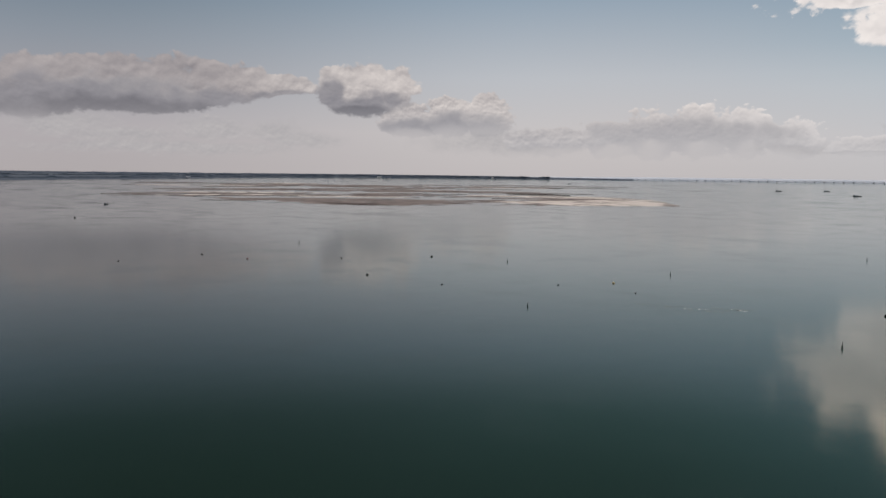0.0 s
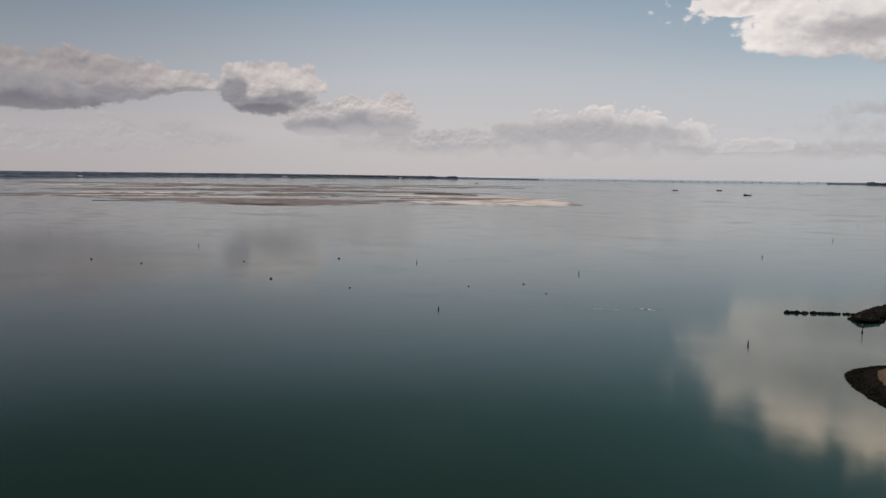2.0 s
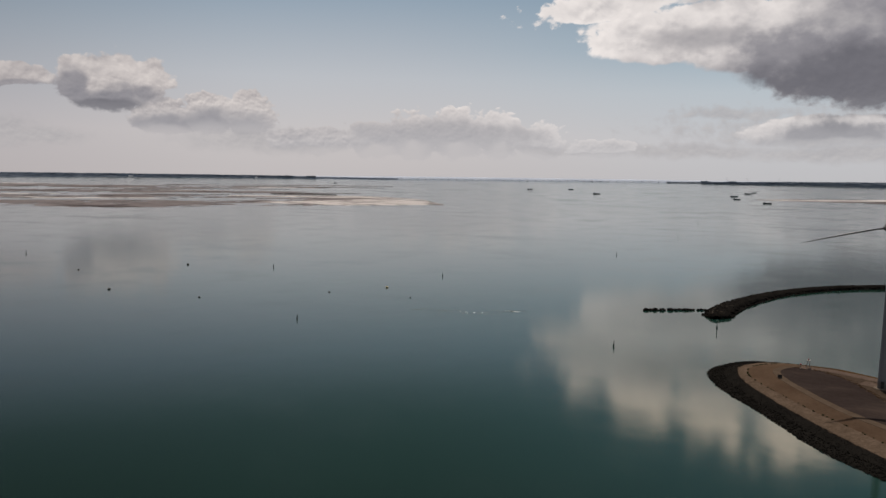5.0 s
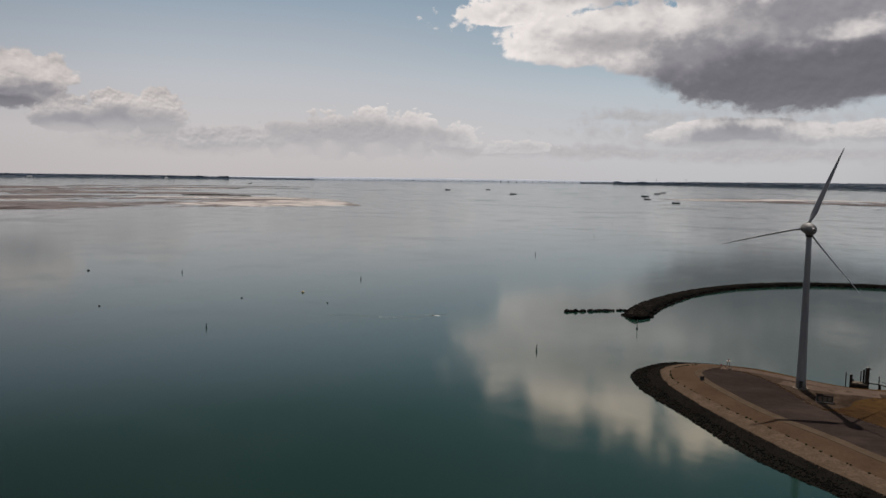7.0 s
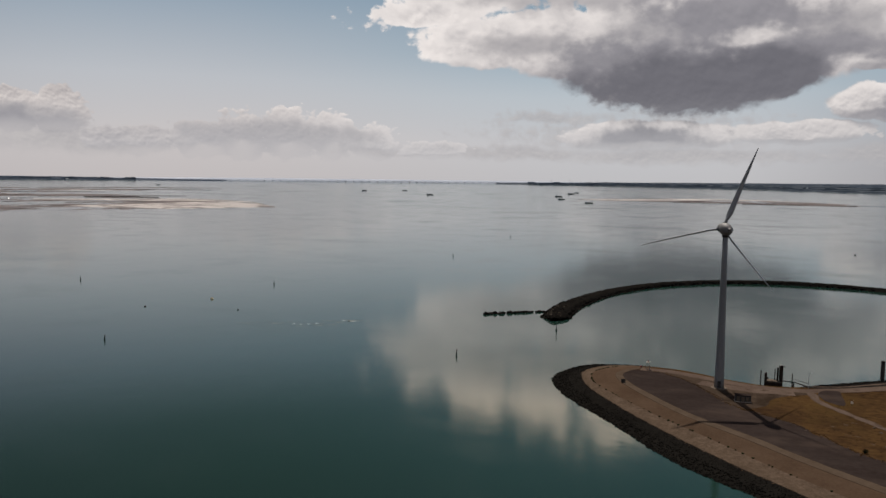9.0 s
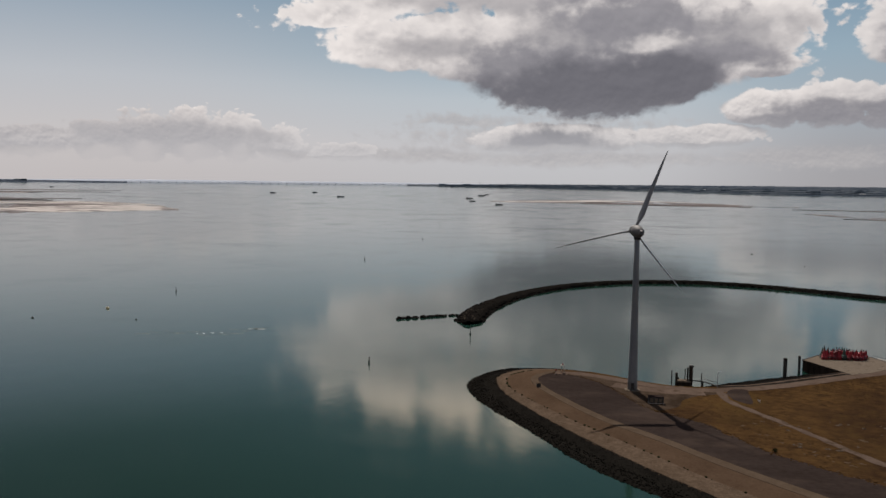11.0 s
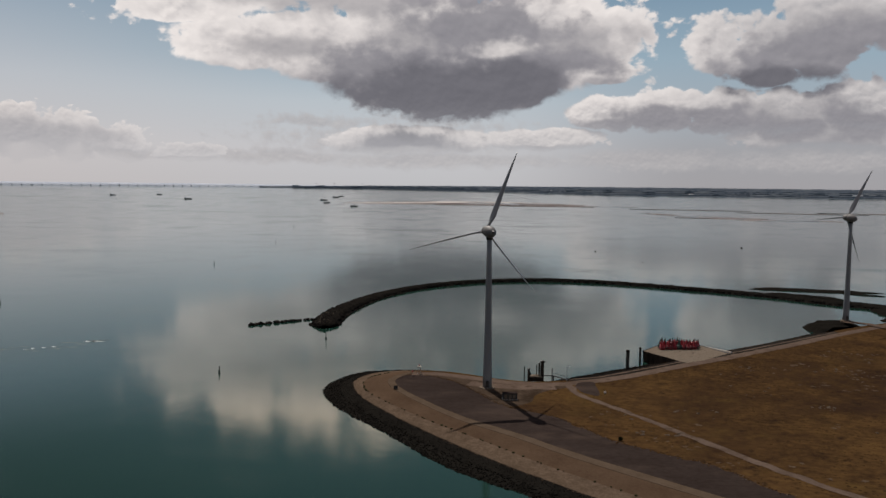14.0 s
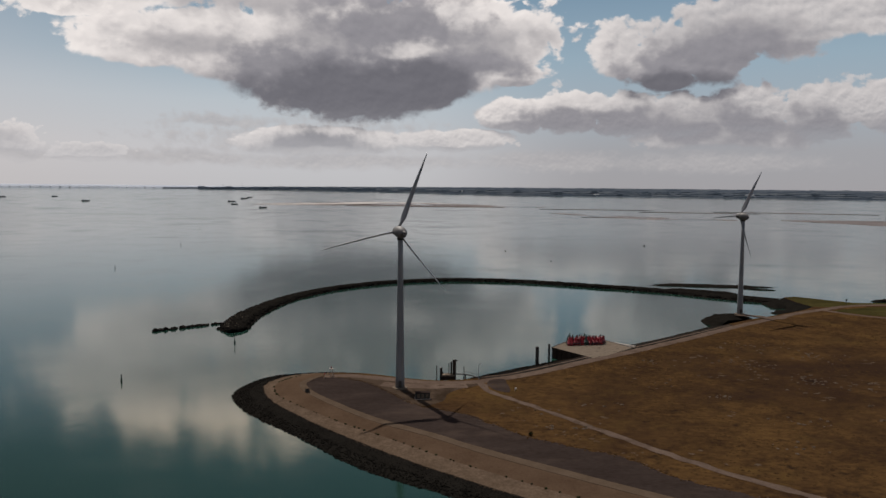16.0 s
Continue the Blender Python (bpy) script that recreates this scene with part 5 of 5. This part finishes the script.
# pale sheds and masts on the far coasts
for a, f, w, h, rows, top in ((-54.6, 0.08, 26, 5, WEST, WEST_TOP), (-68.2, 0.15, 20, 4, WEST, WEST_TOP), (-46.2, 0.1, 16, 4, WEST, WEST_TOP), (4.5, 0.30, 10, 4, EAST_COAST, EAST_TOP), (24.5, 0.22, 40, 4, EAST_COAST, EAST_TOP), (14.2, 0.12, 26, 3.5, EAST_COAST, EAST_TOP)):
    place = on_land(rows, top, f)
    k = max(i for i in range(len(place) - 1) if place[i][0] <= a)
    u = (a - place[k][0]) / (place[k + 1][0] - place[k][0])
    r, z = place[k][1] * (1 - u) + place[k + 1][1] * u, place[k][2] * (1 - u) + place[k + 1][2] * u
    p = polar(a, r)
    b = thing("farm_shed", pose(p.x, p.y, z, 0, 0, -a), "long pale shed on the distant coast", "building", "sheds on the far coast")
    part("wall", box(bmesh.new(), -w / 2, -4, -2, w / 2, 4, h), M_WHITE, b)
    bm = bmesh.new()
    loft(bm, [[Vector((x, y, h + up)) for x in (-w / 2 - 0.4, w / 2 + 0.4)] for y, up in ((-4.4, -0.1), (0, 1.8), (4.4, -0.1))])
    part("roof", bm, M_FAR_STEEL, b)
for a, h in ((-12.6, 12), (-11.3, 13), (-9.3, 12)):
    p = polar(a, 4860)
    b = thing("distant_turbine", pose(p.x, p.y, 61), "faint pale wind turbine on the horizon", "wind turbine", "turbines on the horizon")
    part("tower", rod(bmesh.new(), (0, 0, -3), (0, 0, h), 0.8, 8, 0.5), M_FAR_STEEL, b)
    for q in range(3):
        part("blade", rod(bmesh.new(), (0, -1, h), (7 * math.sin(q * 2.094 + a), -1, h + 7 * math.cos(q * 2.094 + a)), 0.4, 6, 0.15), M_FAR_STEEL, b)

br = thing("road_bridge", pose(0, 0, 0), "long low concrete bridge on many piers far away", "bridge")
BRIDGE_R = 4780
bm = bmesh.new()
ring = [[], [], [], []]
for k in range(43):
    a = -39.5 + 23.2 * k / 42
    for row, dr, up in zip(ring, (-5, -5, 5, 5), (6.2, 7.3, 7.3, 6.2)):
        p, c = polar(a, BRIDGE_R + dr), polar(a, BRIDGE_R)
        row.append(Vector((p.x, p.y, sea_height(c.x, c.y) + up)))
loft(bm, ring + ring[:1])
# the deck shares the haze-paled colour of the horizon land
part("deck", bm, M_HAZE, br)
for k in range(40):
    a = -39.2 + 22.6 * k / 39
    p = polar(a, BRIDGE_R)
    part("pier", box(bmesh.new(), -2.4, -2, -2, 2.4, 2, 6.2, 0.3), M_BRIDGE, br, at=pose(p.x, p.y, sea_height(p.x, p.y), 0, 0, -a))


def sandbank(name, rows, mat, label, lift=0.5, wob=0.25):
    """A flat of sand between two lines of (azimuth, near distance, far distance)."""
    line = curve(rows, n=24)
    bm = bmesh.new()
    strips = [[], [], [], []]
    for v in line:
        a, r0, r1 = v
        mid, half = (r0 + r1) / 2, max(2.0, (r1 - r0) / 2)
        k0 = 1 + wob * noise.noise(Vector((a * 1.1, 3, 0))) + 0.6 * wob * noise.noise(Vector((a * 5, 7, 0)))
        k1 = 1 + wob * noise.noise(Vector((a * 1.3, 13, 0))) + 0.6 * wob * noise.noise(Vector((a * 4, 27, 0)))
        for st, r, z in ((strips[0], mid - half * k0, -0.6), (strips[1], mid - half * k0 * 0.8, lift), (strips[2], mid + half * k1 * 0.8, lift), (strips[3], mid + half * k1, -0.6)):
            p = polar(a, r)
            st.append(Vector((p.x, p.y, sea_height(p.x, p.y) + z)))
    loft(bm, strips)
    return tagged(part(name, bm, mat), label, "sandbank", kind="structure")


sandbank("sandbank", [(-72, 2336, 2350), (-67, 2104, 2189), (-64, 1867, 2063), (-60.5, 1750, 2089), (-53, 1640, 2052), (-46.5, 1728, 2088), (-41, 1776, 2197), (-36.5, 1823, 2223), (-34.1, 1868, 2128), (-32.5, 1894, 1916)], M_SAND, "broad brown tidal flat lying just above the water")
sandbank("sandbank", [(-46, 1921, 1962), (-42, 1820, 2061), (-38.5, 1795, 2199), (-36.5, 1814, 2230), (-34.1, 1859, 2136), (-32.3, 1890, 1916)], M_SHELL, "pale shell-sand spit at the end of the tidal flat", 1.0, 0.2)
sandbank("sandbank", [(-71, 2433, 2454), (-66, 2305, 2439), (-58, 2215, 2449), (-50, 2210, 2425), (-44, 2300, 2412), (-40.5, 2337, 2364)], M_SAND, "brown tidal flat cut by shallow channels")
sandbank("sandbank", [(-68, 2811, 2860), (-62, 2622, 2897), (-54, 2593, 2860), (-47, 2635, 2824), (-42.5, 2750, 2780)], M_SAND, "brown tidal flat cut by shallow channels")
sandbank("sandbank", [(-66, 3209, 3357), (-58, 3071, 3405), (-50, 3073, 3353), (-45, 3209, 3304)], M_SAND, "brown tidal flat cut by shallow channels")
sandbank("sandbank", [(-45, 2573, 2594), (-43.5, 2561, 2603), (-42, 2555, 2590), (-40.3, 2522, 2529)], M_ROCK, "thin dark mussel bank on the tidal flat", 0.8)
sandbank("sandbank", [(-10.6, 2640, 2660), (-7, 2560, 2800), (-2, 2540, 2880), (3, 2480, 2800), (7, 2500, 2640), (10.5, 2520, 2540)], M_SAND, "long thin sandbank bare at low water")
sandbank("sandbank", [(-10.4, 2643, 2658), (-7, 2590, 2740), (-3, 2690, 2860), (1, 2780, 2850), (4, 2740, 2760)], M_SHELL, "pale dry crest of a sandbank", 0.8, 0.2)
sandbank("sandbank", [(10.8, 2084, 2108), (14, 1917, 2043), (17.7, 1780, 1993), (20, 1827, 1942), (23.5, 1844, 1862)], M_WET_FLAT, "thin brown sandbank bare at low water")
sandbank("sandbank", [(26.2, 1892, 1904), (29.5, 1797, 1964), (32.3, 1720, 2004), (36, 1680, 2034)], M_MUD, "brown sandbank bare at low water")

sandbank("sandbank", [(-48, 2369, 2395), (-43, 2301, 2414), (-38.5, 2257, 2431), (-36.5, 2258, 2355), (-34.1, 2173, 2210), (-33.2, 2067, 2083)], M_SHELL, "pale shell-sand ridge at the end of the tidal flat", 0.8, 0.25)
sandbank("sandbank", [(-46, 2163, 2192), (-41, 2153, 2282), (-37, 2126, 2258), (-34, 2066, 2090)], M_SAND, "brown ripple ridges near the flat's tip", 0.6, 0.3)
# ---- light mast in the harbour mouth ----
b = thing("light_mast", pose(-72.9, 94.2, -1.0), "slim dark light mast standing in the harbour mouth", "beacon")
part("pole", rod(bmesh.new(), (0, 0, 0), (0, 0, 5.0), 0.2, 10, 0.12), M_GREEN_DARK, b)
part("float_collar", lathe(bmesh.new(), [(0.2, 0.8), (0.42, 0.95), (0.42, 1.6), (0.2, 1.9)], 12), M_GREEN_DARK, b)
part("platform", lathe(bmesh.new(), [(0.32, 4.4), (0.32, 4.5)], 12), M_DARK_STEEL, b)
part("lantern", lathe(bmesh.new(), [(0.2, 5.0), (0.2, 5.4), (0.0, 5.6)], 12), M_GREEN_DARK, b)

# ---- streaks of mud and shell across the western flats ----
bank_rng = random.Random(11)
for k in range(34):
    a = bank_rng.uniform(-70, -42)
    r = bank_rng.uniform(1800, 3500)
    if r < 2200 and a < -62:
        r += 500
    w = bank_rng.uniform(2.0, 6.5)
    d = r * bank_rng.uniform(0.010, 0.030)
    dr = bank_rng.uniform(-30, 30)
    pick = bank_rng.random()
    mat, lab = (M_MUD, "dark streak of mud on the tidal flat") if pick < 0.6 else (M_SAND, "brown streak of sand on the tidal flat") if pick < 0.85 else (M_SHELL, "pale shell ridge on the tidal flat")
    sandbank("sandbank", [(a - w, r + dr, r + dr + d * 0.15), (a - w * 0.4, r, r + d), (a + w * 0.4, r - dr * 0.3, r - dr * 0.3 + d * 0.8), (a + w, r - dr, r - dr + d * 0.1)], mat, lab, 0.75, 0.45)
for a, r, w in ((-61, 2050, 3.5), (-57, 1900, 4.0), (-50, 1880, 4.5), (-45, 1930, 3.5)):
    sandbank("sandbank", [(a - w, r, r + 12), (a, r - 20, r + 45), (a + w, r + 15, r + 25)], M_MUD, "dark streak of mud on the tidal flat", 0.75, 0.4)
for a, r, w, d in ((4, 2480, 3.5, 55), (-1, 2540, 3.0, 45), (16, 1880, 3.0, 40), (30, 1840, 2.0, 60), (21, 2250, 4.0, 28), (27, 2330, 5.0, 28), (14, 2370, 4.0, 22)):
    sandbank("sandbank", [(a - w, r, r + d * 0.1), (a, r - d * 0.3, r + d * 0.6), (a + w, r, r + d * 0.2)], M_MUD, "dark streak of mud on the sandbank", 0.9, 0.4)

# ---- rough grassland: tussocks, bare dark patches, rubble ----
grass_rng = random.Random(5)


def inside(x, y):
    """On the open grass between the tracks."""
    if x < 20 or x > 330 or y < -130:
        return False
    if noise.noise(Vector((x, y, 0)) * 0.03) < -0.25:
        return False
    road = 5 + (x - 26) * 0.775 if x < 160 else 109 + (x - 160) * 0.62
    if abs(y + 5 + 1.42 * (x - 26)) < 5 and x < 95:
        return False
    return -28 - 1.08 * (x - 20) < y < road - 5


def tussocks(name, count, mat, label, size, spread):
    vs, fs = [], []
    n = 0
    while n < count:
        x, y = grass_rng.uniform(20, spread), grass_rng.uniform(-130, 150)
        if not inside(x, y):
            continue
        n += 1
        s = size * grass_rng.uniform(0.5, 1.5)
        h = s * grass_rng.uniform(0.12, 0.30)
        o = len(vs)
        a = grass_rng.uniform(0, 6.28)
        for k in range(5):
            f = s * grass_rng.uniform(0.7, 1.3)
            vs.append((x + f * math.cos(a + k * 1.257), y + f * math.sin(a + k * 1.257), GROUND - 0.03))
        vs.append((x + grass_rng.uniform(-0.2, 0.2) * s, y + grass_rng.uniform(-0.2, 0.2) * s, GROUND + h))
        fs += [(o + k, o + (k + 1) % 5, o + 5) for k in range(5)]
    me = bpy.data.meshes.new(name)
    me.from_pydata(vs, [], fs)
    me.materials.append(mat)
    return tagged(new(name, me), label, "grass", kind="stuff")


tussocks("grass_tussocks", 20000, M_DRY, "dry brown and yellow grass tussocks", 0.42, 300)
tussocks("heath_tussocks", 350, M_BUSH, "low dark heath tufts in the rough grass", 0.16, 300)
places = []
for cx, cy, r, n in ((100, -14, 3, 14), (128, 30, 9, 30), (142, 8, 8, 26), (150, -2, 9, 30), (132, -6, 5, 14), (165, 40, 10, 24), (150, 62, 14, 26), (112, -40, 7, 14), (100, -62, 6, 10), (95, 30, 12, 12), (40, -26, 6, 8), (52, -40, 5, 8), (44, -44, 4, 6), (60, -22, 8, 8), (84, 4, 10, 10)):
    for _ in range(n):
        a, f = grass_rng.uniform(0, 6.28), grass_rng.random() ** 0.6 * r
        places.append((cx + f * math.cos(a) * 1.3, cy + f * math.sin(a), GROUND - 0.08, grass_rng.uniform(0.2, 0.7)))
tagged(new("pale_rubble", rubble("pale_rubble", places, M_RUBBLE)), "scattered pale stones in the rough grass", "rubble", kind="stuff")

b = thing("shrub", pose(34.5, -49.5, GROUND) @ Matrix.Scale(0.7, 4), "small dark shrub at the asphalt edge", "shrub")
vs, fs = [], []
for k in range(260):
    d = Vector((grass_rng.gauss(0, 1), grass_rng.gauss(0, 1), grass_rng.gauss(0, 1))).normalized() * grass_rng.uniform(0.55, 1.0)
    c = Vector((d.x * 1.0, d.y * 0.9, 0.8 + d.z * 0.75))
    q = Euler((grass_rng.uniform(0, 6), grass_rng.uniform(0, 6), grass_rng.uniform(0, 6))).to_matrix()
    o = len(vs)
    vs += [tuple(c + q @ Vector(p)) for p in ((-0.14, -0.07, 0), (0.14, -0.07, 0.03), (0.0, 0.16, 0))]
    fs.append((o, o + 1, o + 2))
me = bpy.data.meshes.new("crown")
me.from_pydata(vs, [], fs)
me.materials.append(M_BUSH)
ob = new("crown", me)
ob.parent = b
part("trunk", rod(bmesh.new(), (0, 0, -0.1), (0, 0, 0.8), 0.08, 6), M_TIMBER, b)

# ---- a low float with foam streaks on the tide line ----
b = thing("marker_float", pose(-172, 77, 0), "small dark float in a streak of foam", "float")
part("float_body", lathe(bmesh.new(), [(0, -0.3), (0.45, -0.1), (0.5, 0.2), (0.2, 0.42), (0, 0.45)], 12), M_DARK_STEEL, b, smooth=True)
bm = bmesh.new()
for cx, cy, w, d in ((-169.6, 77.6, 2.6, 0.28), (-174.6, 76.6, 1.4, 0.2), (-186, 62.5, 1.2, 0.2), (-189.5, 60.5, 0.8, 0.2), (-183, 65, 0.8, 0.15), (-192, 59, 0.7, 0.15)):
    ring = [bm.verts.new((cx + w * math.cos(k * 0.524) * (1 + 0.3 * noise.noise(Vector((k, cx, 0)))), cy + d * math.sin(k * 0.524), 0.03)) for k in range(12)]
    bm.faces.new(ring)
tagged(part("foam_streaks", bm, M_FOAM), "thin white foam streaks on the water", "foam", kind="stuff")

bm = bmesh.new()
for k in range(30):
    f = k / 29
    cx = -212 + 46 * f + grass_rng.uniform(-6, 6)
    cy = 52 + 22 * f + 5 * math.sin(f * 9) + grass_rng.uniform(-5, 5)
    w, d, turn = grass_rng.uniform(0.8, 4.0), grass_rng.uniform(0.12, 0.35), grass_rng.uniform(-0.3, 0.6)
    ring = []
    for j in range(12):
        q = 1 + 0.5 * noise.noise(Vector((j, cx, 0)))
        px, py = w * q * math.cos(j * 0.524), d * q * math.sin(j * 0.524)
        ring.append(bm.verts.new((cx + px * math.cos(turn) - py * math.sin(turn), cy + px * math.sin(turn) + py * math.cos(turn), 0.02)))
    bm.faces.new(ring)
tagged(part("weed_streaks", bm, M_WEED), "dark floating weed streaks on the water", "weed", kind="stuff")

# ---- stones and tufts fraying the asphalt's inner edge ----
places, tufts = [], []
for v in curve(ASPHALT_IN, n=40):
    if v.x > 120:
        continue
    for _ in range(2):
        p = (v.x + grass_rng.gauss(0, 0.5), v.y + grass_rng.gauss(0, 0.5), GROUND + 0.03, grass_rng.uniform(0.08, 0.24))
        (places if grass_rng.random() < 0.3 else tufts).append(p)
tagged(new("edge_stones", rubble("edge_stones", places, M_ROAD)), "small pale stones along the asphalt edge", "stones", kind="stuff")
tagged(new("edge_tufts", rubble("edge_tufts", [(x, y, z, q * 1.4) for x, y, z, q in tufts], M_DRY)), "dry grass tufts creeping over the asphalt edge", "grass", kind="stuff")

# ---- bare pale patches trodden into the grass ----
bm = bmesh.new()
spots = [(50 + 7 * k * 0.8, -26 - 9 * k + grass_rng.uniform(-2, 2), 1) for k in range(7)] + [(30 + 4 * k, -32 - 5.2 * k + grass_rng.uniform(0, 6), 0.6) for k in range(8)]
spots += [(grass_rng.uniform(95, 190), grass_rng.uniform(-45, 60), 1) for _ in range(38)]
patches = []
for x, y, f in spots:
    for _ in range(grass_rng.randrange(2, 5)):
        patches.append((x + grass_rng.gauss(0, 1.8), y + grass_rng.gauss(0, 2.2), f))
for x, y, f in patches:
    if not inside(x, y):
        continue
    w, d, turn = grass_rng.uniform(0.4, 1.3) * f, grass_rng.uniform(0.2, 0.7) * f, radians(grass_rng.uniform(-60, 60))
    ring = []
    for k in range(12):
        a = k * math.pi / 6
        q = 1 + 1.1 * noise.noise(Vector((math.cos(a) * 2.5 + x, math.sin(a) * 2.5 + y, 0)))
        px, py = w * q * math.cos(a), d * q * math.sin(a)
        ring.append(bm.verts.new((x + px * math.cos(turn) - py * math.sin(turn), y + px * math.sin(turn) + py * math.cos(turn), GROUND + 0.035)))
    bm.faces.new(ring)
tagged(part("bare_patches", bm, M_STRIP), "bare pale patches worn into the dry grass", "ground patches", kind="stuff")
